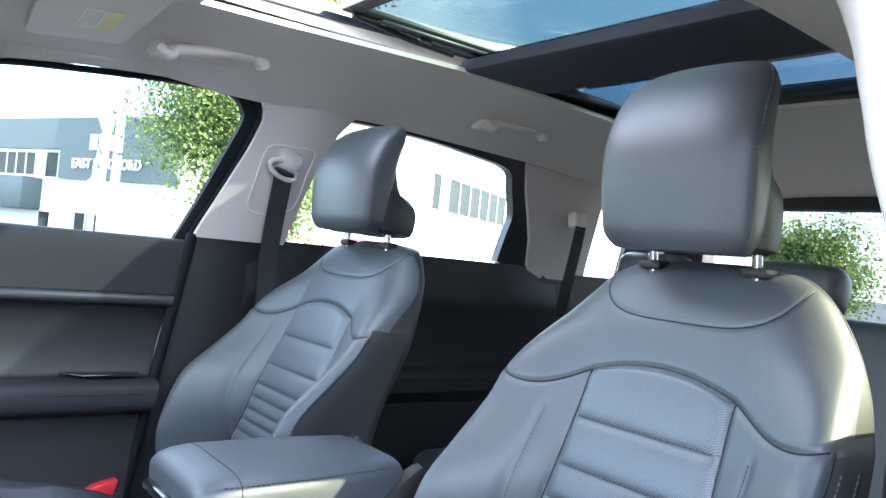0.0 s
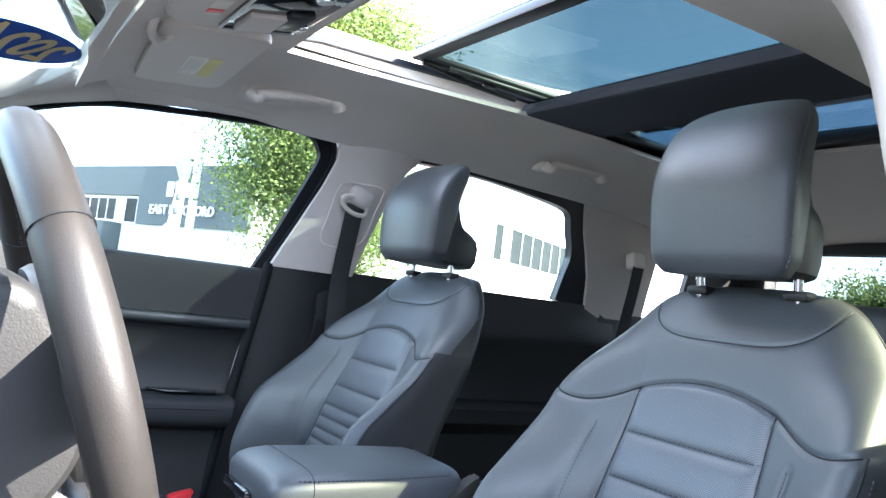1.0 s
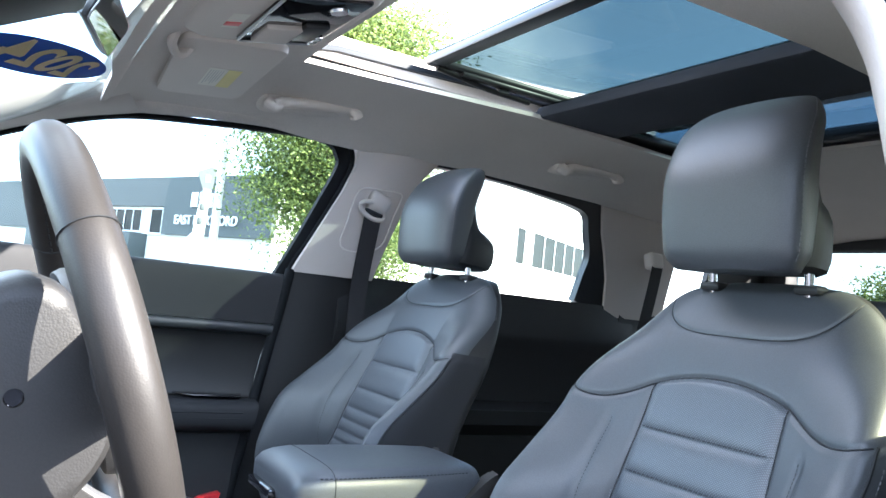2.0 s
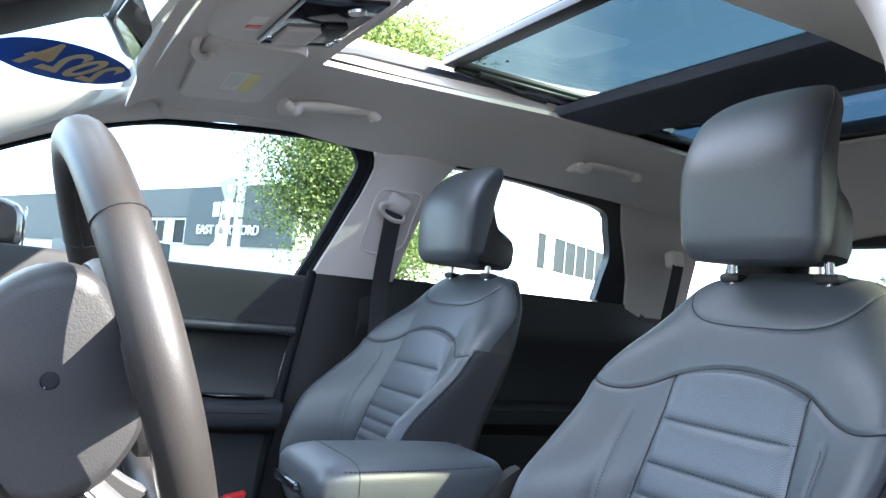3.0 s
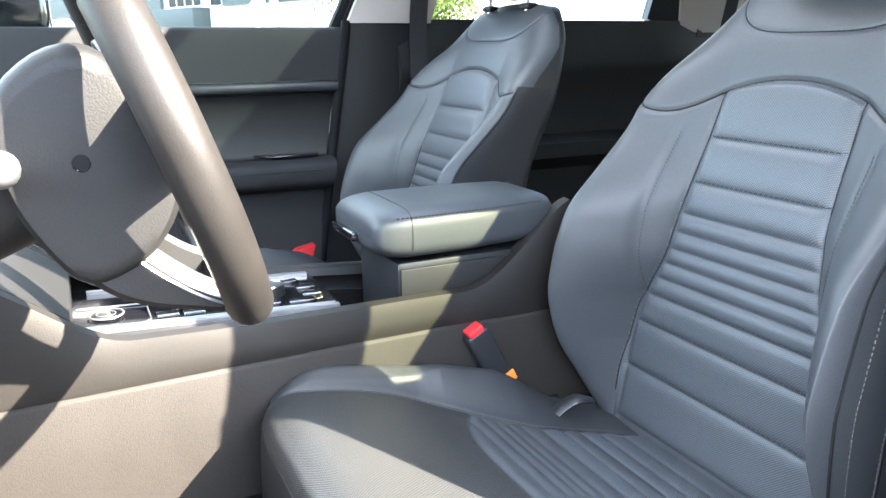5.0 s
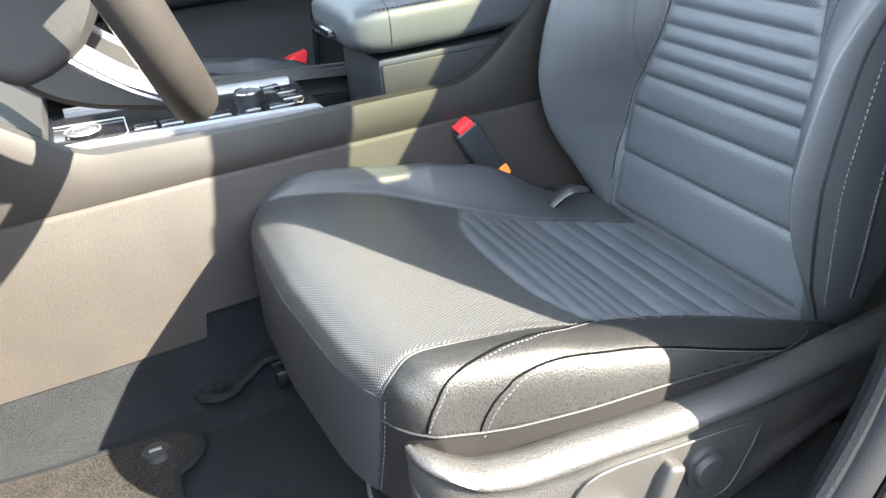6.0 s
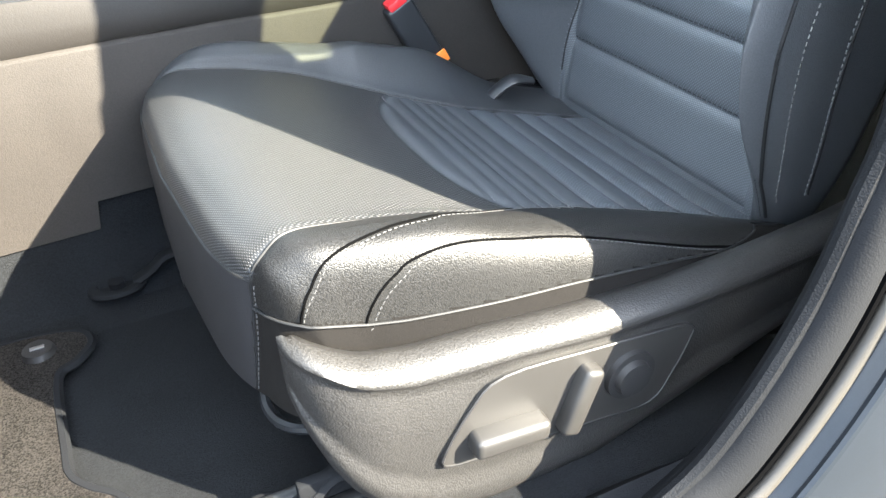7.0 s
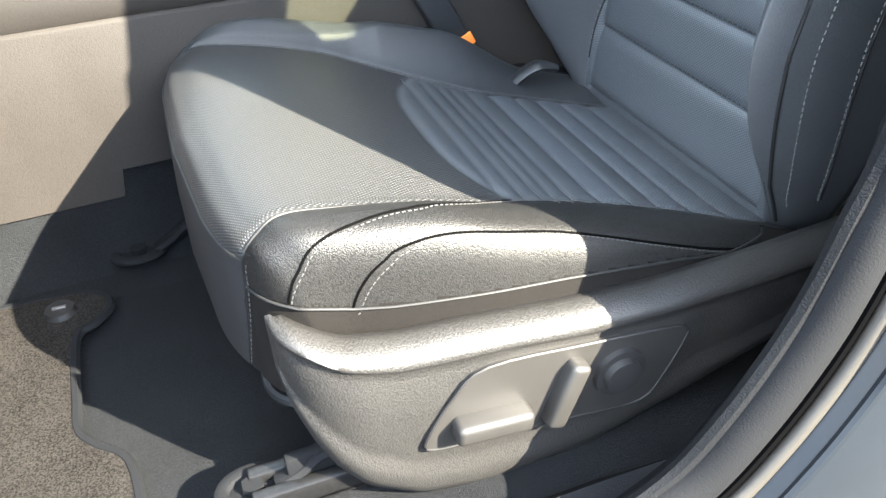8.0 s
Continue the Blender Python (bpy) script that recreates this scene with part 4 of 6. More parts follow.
def passenger_door():
    t = thing("passenger_door", "closed black passenger door with padded armrest", "car door")
    xs = np.linspace(0, 1, 16)

    def strip(name, prof, mat, label=""):
        bm = bmesh.new()
        prof = [(p.x, p.y) for p in spline([(y, z, 0) for y, z in prof], 4)]
        sheet(bm, [[(-0.75 + (door_rear(z) + 0.75) * k, y - 0.02 * (1 - k) ** 2, z) for y, z in prof] for k in xs], (0, 0.012, 0))
        return part(name, bm, mat, t, label, True, 75)
    strip("upper_panel", [(0.800, 1.148), (0.775, 1.156), (0.757, 1.150), (0.748, 1.12), (0.740, 1.05), (0.738, 1.030)], LEATHER_SIDE, "padded vinyl upper panel")
    strip("accent_strip", [(0.752, 1.030), (0.732, 1.026), (0.728, 1.008), (0.742, 1.000)], PLASTIC_SMOOTH, "smooth black accent strip")
    strip("middle_panel", [(0.750, 1.003), (0.762, 0.96), (0.762, 0.90), (0.750, 0.855), (0.735, 0.842)], PLASTIC)
    strip("armrest", [(0.745, 0.846), (0.700, 0.846), (0.672, 0.838), (0.665, 0.818), (0.668, 0.790), (0.690, 0.775), (0.735, 0.765)], LEATHER_SIDE, "padded armrest with a sewn edge")
    strip("lower_panel", [(0.732, 0.766), (0.730, 0.70), (0.715, 0.60), (0.690, 0.54), (0.700, 0.42), (0.715, 0.36)], PLASTIC)
    bm = bmesh.new()
    tube(bm, [(-0.7 + 1.06 * k, 0.6655, 0.822) for k in xs], 0.002, 5)
    part("piping", bm, PIPING, t)
    bm = bmesh.new()
    tube(bm, [(-0.7 + 1.06 * k, 0.6655, 0.808) for k in xs], 0.0016, 5)
    part("piping", bm, PIPING, t)
    # shadow line of the pull slit, drawn as a thin dark plate
    bm = bmesh.new()
    slab(bm, [(0.21, 0.742, 0.851), (0.25, 0.700, 0.8505), (0.36, 0.700, 0.8505), (0.375, 0.742, 0.851)], (0, 0, 0.006), 0.002)
    part("pull_slit_shade", bm, GLOSS, t, "dark plate for the shadowed slit behind the armrest")
    bm = bmesh.new()
    box(bm, (-0.20, 0.738, 0.985), (0.11, 0.02, 0.030), 0.008)
    part("door_handle", bm, SILVER, t, "satin silver inner handle")
    # window frame round the glass
    bm = bmesh.new()
    fr = [(-0.66, 1.10), (-0.45, 1.250), (-0.254, 1.351), (-0.1, 1.419), (0.035, 1.461), (0.189, 1.480), (0.34, 1.494), (0.43, 1.500), (0.505, 1.497), (0.535, 1.472), (0.540, 1.44), (0.509, 1.35), (0.4725, 1.25), (0.431, 1.15)]
    outer = [Vector(p) for p in doorway_line(1)[:14]]
    inner = [Vector((x, ysurf(z) + 0.020, z)) for x, z in fr]
    pairs = list(zip(spline(outer, 8), spline(inner, 8)))
    sheet(bm, [[p + Vector((0, 0.004, 0)), (p + q) / 2 + Vector((0, -0.002, 0)), q] for p, q in pairs], (0, 0.022, 0))
    part("window_frame", bm, RUBBER, t, "black window frame")
    bm = bmesh.new()
    slab(bm, [(x + 0.006, ysurf(z) + 0.034, z + 0.005) for x, z in fr[1:]] + [(0.43, ysurf(1.1) + 0.034, 1.10), (-0.55, ysurf(1.1) + 0.034, 1.10)], (0, 0.004, 0))
    g = part("window_glass", bm, SIDEGLASS, t, "", False)
    g.visible_shadow = False
    bm = bmesh.new()
    slab(bm, [(0.238, 0.690, 0.585), (0.330, 0.690, 0.590), (0.340, 0.690, 0.632), (0.295, 0.690, 0.622)], (0, 0.03, 0), 0.003)
    part("reflector", bm, RED, t, "red warning reflector")
    return t


passenger_door()


def rear_side(sgn):
    t = thing("rear_door", "black rear door with a large side window", "car door", "rear doors")
    bm = bmesh.new()
    rows = [(0.40, 0.05), (0.60, 0.03), (0.76, 0.03), (0.80, 0.085), (0.84, 0.085), (0.86, 0.02), (0.98, 0.01), (1.03, 0.03), (1.06, 0.035), (1.13, 0.01), (1.175 if sgn > 0 else 1.142, 0.0)]
    sheet(bm, [[(x, sgn * (ysurf(z) - k), z) for z, k in rows] for x in np.linspace(0.60, 1.66, 8)], (0, sgn * 0.02, 0))
    part("door_card", bm, PLASTIC, t, "black plastic door card")
    # driver's side is out of view: its opening is set to shape the sunlight inside
    low, high = (1.172, 1.6) if sgn > 0 else (1.140, 1.405)
    inner = [(0.690, low), (0.716, 1.30), (0.752, 1.42), (0.785, 1.482), (0.83, 1.494), (1.05, 1.490), (1.25, 1.473), (1.345, 1.461), (1.385, 1.442), (1.402, 1.40), (1.432, 1.325), (1.425, 1.26), (1.416, low + 0.008)]
    inner = [(x, min(z, high)) for x, z in inner]
    outer = [(0.58, 1.14), (0.635, 1.31), (0.69, 1.43), (0.745, 1.52), (0.80, 1.535), (1.05, 1.530), (1.25, 1.512), (1.36, 1.50), (1.44, 1.475), (1.475, 1.40), (1.51, 1.325), (1.54, 1.26), (1.57, 1.14)]
    bm = bmesh.new()
    a = spline([(x, sgn * (ysurf(z) + 0.012), z) for x, z in inner], 4)
    b = spline([(x, sgn * (ysurf(z) + 0.006), z) for x, z in outer], 4)
    sheet(bm, [[p, q] for p, q in zip(a, b)], (0, sgn * 0.03, 0))
    part("window_frame", bm, PLASTIC_SMOOTH, t, "black window surround")
    bm = bmesh.new()
    slab(bm, [(x, sgn * (ysurf(z) + 0.03), z) for x, z in inner], (0, sgn * 0.004, 0))
    g = part("window_glass", bm, SIDEGLASS if sgn > 0 else PRIVACY, t, "", False)
    g.visible_shadow = sgn < 0
    bm = bmesh.new()
    side_sheet(bm, [(1.14, 1.54, 1.80), (1.26, 1.515, 1.80), (1.33, 1.485, 1.80), (1.40, 1.45, 1.80), (1.52, 1.41, 1.80)], sgn, 0.002, 0.02)
    c = part("c_pillar_trim", bm, CTRIM)
    tagged(c, "light grey C pillar trim behind the rear door", "pillar trim", kind="structure")
    bm = bmesh.new()
    sheet(bm, [[(x, sgn * (ysurf(z) - 0.01), z) for z in (0.5, 0.8, 1.0, 1.16)] for x in (1.6, 1.9, 2.3)], (0, sgn * 0.02, 0))
    sheet(bm, [[(x, sgn * (ysurf(z) - 0.02), z) for z in (1.14, 1.25, 1.38, 1.50)] for x in (1.95, 2.1, 2.3)], (0, sgn * 0.02, 0))
    d = part("load_side_trim", bm, PLASTIC)
    tagged(d, "dark plastic trim of the load bay side", "side trim", kind="structure")
    return t


rear_side(1)
rear_side(-1)


def build_tailgate():
    t = thing("tailgate", "dark tailgate with a sloping rear window", "tailgate", at=(2.3, 0, 1.0))
    off = Vector((-2.3, 0, -1.0))
    for name, c, s in (("header", (2.26, 0, 1.475), (0.06, 1.3, 0.07)), ("lower_panel", (2.36, 0, 0.80), (0.06, 1.5, 0.62)), ("side_post", (2.29, 0.66, 1.28), (0.08, 0.10, 0.42)), ("side_post", (2.29, -0.66, 1.28), (0.08, 0.10, 0.42))):
        bm = bmesh.new()
        box(bm, Vector(c) + off, s, 0.015)
        part(name, bm, PLASTIC, t)
    bm = bmesh.new()
    slab(bm, [Vector((2.28, -0.62, 1.45)) + off, Vector((2.28, 0.62, 1.45)) + off, Vector((2.38, 0.66, 1.10)) + off, Vector((2.38, -0.66, 1.10)) + off], (0.004, 0, 0))
    g = part("rear_window", bm, TAILGLASS, t, "", False)
    g.visible_shadow = False


build_tailgate()


def rear_bench():
    t = thing("rear_bench", "dark leather rear bench seat with three head restraints", "car seat", at=(1.5, 0, 0.4))
    off = Vector((-1.5, 0, -0.4))
    bm = bmesh.new()
    box(bm, Vector((1.32, 0, 0.58)) + off, (0.52, 1.30, 0.17), 0.05, None, 4)
    part("seat", bm, LEATHER, t)
    bm = bmesh.new()
    box(bm, Vector((1.68, 0, 0.85)) + off, (0.15, 1.30, 0.56), 0.05, rot(0, 18, 0), 4)
    part("backrest", bm, LEATHER, t)
    for y in (-0.44, 0.0, 0.44):
        bm = bmesh.new()
        box(bm, Vector((1.76, y, 1.185)) + off, (0.10, 0.25, 0.13), 0.04, rot(0, 10, 0), 4)
        part("head_restraint", bm, LEATHER, t)


rear_bench()


def build_front():
    # windscreen, its pillar trim and the dashboard
    bm = bmesh.new()
    slab(bm, [(-0.03, -0.60, 1.478), (-0.03, 0.60, 1.478), (-0.98, 0.72, 0.975), (-0.98, -0.72, 0.975)], (-0.004, 0, 0.004))
    g = part("windscreen", bm, CLEAR, None, "", False)
    g.visible_shadow = False
    tagged(g, "clear windscreen with an oval year sticker", "windscreen", kind="structure")
    for sgn in (1, -1):
        bm = bmesh.new()
        low = [(0.046, ysurf(1.45) - 0.004, 1.470), (-0.1, ysurf(1.40), 1.426), (-0.254, ysurf(1.33), 1.358), (-0.45, ysurf(1.23), 1.260), (-0.66, ysurf(1.13), 1.135), (-0.9, 0.76, 0.97)]
        high = [(-0.015, 0.553, 1.505), (-0.15, 0.555, 1.458), (-0.31, 0.568, 1.380), (-0.50, 0.595, 1.280), (-0.72, 0.63, 1.162), (-0.95, 0.66, 1.04)]
        rings = []
        for a, b in zip(spline(low, 4), spline(high, 4)):
            m = (a + b) / 2 + Vector((0.012, -0.018, -0.010))
            rings.append([(p.x, sgn * p.y, p.z) for p in (a, (a + m) / 2 + Vector((0.003, -0.006, -0.002)), m, (b + m) / 2 + Vector((0.003, -0.004, -0.003)), b, (a + b) / 2 + Vector((-0.01, 0.03, 0.02)))])
        skin(bm, rings)
        tagged(part("a_pillar", bm, CTRIM), "light grey A pillar trim beside the windscreen", "pillar trim", kind="structure")
    bm = bmesh.new()
    rings = []
    for y in np.linspace(-0.74, 0.74, 24):
        k = 1 - 0.08 * (y / 0.74) ** 4
        rings.append([(x * k, y, z) for x, z in ((-0.42, 0.55), (-0.36, 0.70), (-0.35, 0.86), (-0.38, 0.965), (-0.45, 1.000), (-0.62, 1.005), (-0.95, 0.975), (-1.0, 0.55))])
    skin(bm, rings)
    d = part("dashboard", bm, PLASTIC)
    tagged(d, "black soft plastic dashboard", "dashboard")
    bm = bmesh.new()
    box(bm, (-0.40, -0.38, 1.03), (0.10, 0.36, 0.10), 0.03, rot(0, -12, 0), 4)
    part("instrument_hood", bm, PLASTIC, d)
    bm = bmesh.new()
    box(bm, (-0.352, 0.05, 0.985), (0.02, 0.62, 0.012), 0.004)
    part("vent_trim", bm, SILVER, d, "thin silver trim strip")


build_front()


def build_header():
    """Closes the roof's front edge against the windscreen."""
    bm = bmesh.new()
    lines = []
    for y in np.linspace(-0.585, 0.585, 24):
        d = -0.022 * (abs(y) / 0.66) ** 4
        f = float(np.interp(abs(y), [0.0, 0.2, 0.37, 0.6], [-0.046, -0.030, -0.008, 0.0]))
        lines.append([(x + f * c, y, z + d + 0.5 * f * c) for x, z, c in ((-0.030, 1.477, 0.2), (-0.034, 1.475, 0.6), (-0.039, 1.473, 1.0), (-0.040, 1.480, 1.0), (-0.036, 1.505, 0.8), (-0.030, 1.530, 0.4))])
    sheet(bm, lines, (0.008, 0, 0.008))
    tagged(part("windscreen_header", bm, HEADER, None, "", True, 80), "fabric covered edge above the windscreen", "headliner", kind="structure")


build_header()


def build_firewall():
    """Plain walls that close the cabin in front of the footwells."""
    bm = bmesh.new()
    box(bm, (-0.97, 0, 0.66), (0.03, 1.56, 0.66), 0.004)
    box(bm, (-0.78, 0.775, 0.70), (0.40, 0.03, 0.74), 0.004)
    box(bm, (-0.78, -0.775, 0.70), (0.40, 0.03, 0.74), 0.004)
    tagged(part("firewall", bm, CARPET), "dark carpeted bulkhead in front of the footwells", "bulkhead", kind="structure")


build_firewall()


# ---- fittings overhead ----
def visor():
    t = thing("sun_visor", "light grey folded sun visor with a warning label", "sun visor", at=(0.13, 0.35, 1.515))
    base = Vector((0.13, 0.35, 1.515))
    fi, ri, ro, fo = (Vector(p) - base for p in ((0.024, 0.150, 1.503), (0.205, 0.150, 1.524), (0.220, 0.530, 1.512), (0.056, 0.550, 1.498)))

    def at(u, v, lift=0.0):
        return fi.lerp(ri, u).lerp(fo.lerp(ro, u), v) + Vector((0, 0, -lift))
    bm = bmesh.new()
    poly = []
    for cu, cv, du, dv in ((0, 0, 1, 1), (1, 0, -1, 1), (1, 1, -1, -1), (0, 1, 1, -1)):
        arc = [(cu + du * 0.13 * (1 - math.sin(b)), cv + dv * 0.07 * (1 - math.cos(b))) for b in np.linspace(0, math.pi / 2, 6)]
        poly += arc[::-1] if (cu + cv) % 2 == 0 else arc
    slab(bm, [at(u, v) for u, v in poly], (0, 0, 0.017), 0.005)
    pl = part("visor_plate", bm, VISOR, t)
    for name, mat, u0, u1, v0, v1, h in (("label", PAPER, 0.40, 0.74, 0.40, 0.74, 0.0008), ("label_band", YELLOW, 0.60, 0.74, 0.40, 0.74, 0.0014)):
        bm = bmesh.new()
        slab(bm, [at(u, v, h) for u, v in ((u0, v0), (u1, v0), (u1, v1), (u0, v1))], (0, 0, -0.0005))
        part(name, bm, mat, pl, "printed warning label")
    for k in range(6):
        bm = bmesh.new()
        u = 0.425 + 0.026 * k
        slab(bm, [at(a, b, 0.0016) for a, b in ((u, 0.43), (u + 0.007, 0.43), (u + 0.007, 0.70 - 0.03 * (k % 3)), (u, 0.70 - 0.03 * (k % 3)))], (0, 0, -0.0003))
        part("print_line", bm, SILVER, pl)
    bm = bmesh.new()
    tube(bm, spline([at(-0.06, 0.0, -0.012), at(-0.07, 0.05, 0.006), at(-0.01, 0.13, 0.012), at(0.08, 0.17, 0.006), at(0.12, 0.16, -0.004)], 5), 0.008, 8)
    part("hook", bm, VISOR, t, "moulded support hook")
    return t


visor()


def overhead_console():
    t = thing("overhead_console", "grey overhead console with gloss black switch panel and map lamp", "overhead console", at=(0.130, -0.005, 1.540))
    m = rot(0, -12, 0)

    def put(name, bm, mat, parent, label=""):
        bmesh.ops.transform(bm, matrix=m, verts=list(bm.verts))
        return part(name, bm, mat, parent, label)
    bm = bmesh.new()
    rings = []
    for k, z in ((1.0, 0.02), (1.0, -0.004), (0.98, -0.010), (0.92, -0.016), (0.80, -0.018)):
        rings.append([(math.copysign(abs(math.cos(a)) ** 0.55, math.cos(a)) * 0.130 * k, math.copysign(abs(math.sin(a)) ** 0.55, math.sin(a)) * 0.160 * k, z) for a in np.linspace(0, 2 * math.pi, 56, endpoint=False)])
    skin(bm, rings)
    put("housing", bm, VISOR, t)
    bm = bmesh.new()
    box(bm, (0.030, 0, -0.019), (0.135, 0.235, 0.010), 0.005)
    pn = put("switch_panel", bm, GLOSS, t, "gloss black switch panel")
    bm = bmesh.new()
    box(bm, (0.010, 0.055, -0.027), (0.060, 0.085, 0.010), 0.004)
    put("lens", bm, VISOR, pn, "pale lamp lens")
    bm = bmesh.new()
    box(bm, (0.055, 0.035, -0.0265), (0.040, 0.085, 0.010), 0.004)
    put("rocker", bm, PLASTIC_SMOOTH, pn)
    bm = bmesh.new()
    cyl(bm, (0.058, -0.080, -0.022), (0.058, -0.080, -0.028), 0.015, 24, 0.013)
    put("map_lamp", bm, CHROME, pn, "round map lamp lens")
    for y in (0.070, 0.092):
        bm = bmesh.new()
        box(bm, (0.082, y, -0.026), (0.016, 0.016, 0.008), 0.003)
        put("button", bm, CHROME, pn, "bright toggle button")
    bm = bmesh.new()
    tube(bm, [(-0.036, -0.115, -0.0245), (-0.036, 0.110, -0.0245), (-0.030, 0.116, -0.0245), (0.092, 0.116, -0.0245)], 0.0025, 6)
    put("silver_edge", bm, SILVER, pn, "thin silver edge")
    bm = bmesh.new()
    box(bm, (-0.062, 0.03, -0.0178), (0.026, 0.075, 0.001), 0.0004)
    lb = put("warning_label", bm, PAPER, t, "small printed warning label")
    bm = bmesh.new()
    box(bm, (-0.062, 0.045, -0.0186), (0.024, 0.02, 0.001), 0.0004)
    put("label_band", bm, RED, lb, "red band")


overhead_console()


def grab_handle(name, x0, x1, y, z, rise):
    t = thing(name, "light grey folding grab handle on the roof rail", "grab handle", "grab handles", at=((x0 + x1) / 2, y, z))
    t.rotation_euler = (0, radians(-rise), 0)
    h = (x1 - x0) / 2
    bm = bmesh.new()
    skin(bm, [[(x * h, 0.012 + k * 0.034 * math.cos(b) + lift, -0.006 + k * 0.030 * math.sin(b) - lift) for b in np.linspace(0, 2 * math.pi, 20, endpoint=False)] for x, k, lift in ((-1.12, 0.35, 0.004), (-1.08, 0.75, 0.002), (-1.0, 0.95, 0), (1.0, 0.95, 0), (1.08, 0.75, 0.002), (1.12, 0.35, 0.004))])
    part("base_plate", bm, HEADLINER, t, "fabric coloured base plate")
    bm = bmesh.new()
    tube(bm, spline([(-h * 1.02, -0.022, -0.018), (-h * 0.88, -0.030, -0.030), (-h * 0.66, -0.027, -0.018), (h * 0.66, -0.027, -0.016), (h * 0.88, -0.030, -0.026), (h * 0.95, -0.026, -0.036)], 6), [0.0155] * 6 + [0.017] * 4 + [0.0150] * 16 + [0.0165] * 5, 14, False, 0.85)
    part("grip", bm, VISOR, t)
    # shade above the grip, drawn as a dark strip
    bm = bmesh.new()
    tube(bm, spline([(-h * 1.02, -0.012, 0.010), (-h * 0.6, -0.017, 0.006), (h * 0.6, -0.017, 0.006), (h * 1.02, -0.012, 0.010)], 6), 0.0022, 6)
    part("gap", bm, PLASTIC, t, "dark strip for the shaded gap above the folded handle")
    for sx in (-1, 1):
        bm = bmesh.new()
        box(bm, (sx * h * 0.93, -0.020, -0.024), (0.034, 0.024, 0.024), 0.010, rot(35, 0, 0), 3)
        part("hinge_cover", bm, VISOR, t)
    return t


grab_handle("grab_handle", 0.288, 0.505, 0.566, 1.560, 7.5)
grab_handle("grab_handle", 1.130, 1.345, 0.566, 1.562, 3.0)


def rear_mirror():
    low = Vector((-0.095, -0.015, 1.400))
    across, up = Vector((-0.042, -0.165, -0.002)), Vector((0.021, 0.0, 0.047))
    t = thing("rear_view_mirror", "black rear view mirror with a thin bright edge", "mirror", at=low)
    fwd = up.cross(across).normalized()
    if fwd.x > 0:
        fwd = -fwd

    def outline(k):
        pts = []
        for u, v in ((0, 0.16), (0.02, 0.03), (0.06, 0), (0.94, 0), (0.98, 0.03), (1, 0.16), (1, 0.8), (0.98, 0.95), (0.92, 1), (0.10, 1), (0.03, 0.95), (0, 0.8)):
            pts.append(across * (0.5 + (u - 0.5) * k) + up * (0.5 + (v - 0.5) * (k * 1.3 - 0.3)))
        return pts
    bm = bmesh.new()
    skin(bm, [[p + fwd * d for p in outline(k)] for k, d in ((1.0, 0.001), (1.02, 0.003), (1.02, 0.008), (0.94, 0.016), (0.7, 0.021))])
    part("housing", bm, PLASTIC_SMOOTH, t)
    bm = bmesh.new()
    slab(bm, [p - fwd * 0.0005 for p in outline(0.985)], fwd * 0.002)
    part("mirror_glass", bm, MIRROR_DIM, t, "mirror glass darkened for its dim cabin reflection")
    bm = bmesh.new()
    tube(bm, outline(1.0), 0.0012, 5, True)
    part("edge", bm, SILVER, t, "thin bright edge")
    bm = bmesh.new()
    c = across * 0.5 + up * 0.6
    tube(bm, [c + fwd * 0.012, c + fwd * 0.03, c + Vector((-0.065, -0.04, -0.012))], 0.010)
    part("stalk", bm, PLASTIC_SMOOTH, t)
    bm = bmesh.new()
    box(bm, Vector((-0.200, -0.300, 1.366)) - low, (0.12, 0.11, 0.022), 0.010, rot(0, -28, 0), 3)
    part("sensor_cover", bm, PLASTIC, t, "black sensor cover on the windscreen")


rear_mirror()


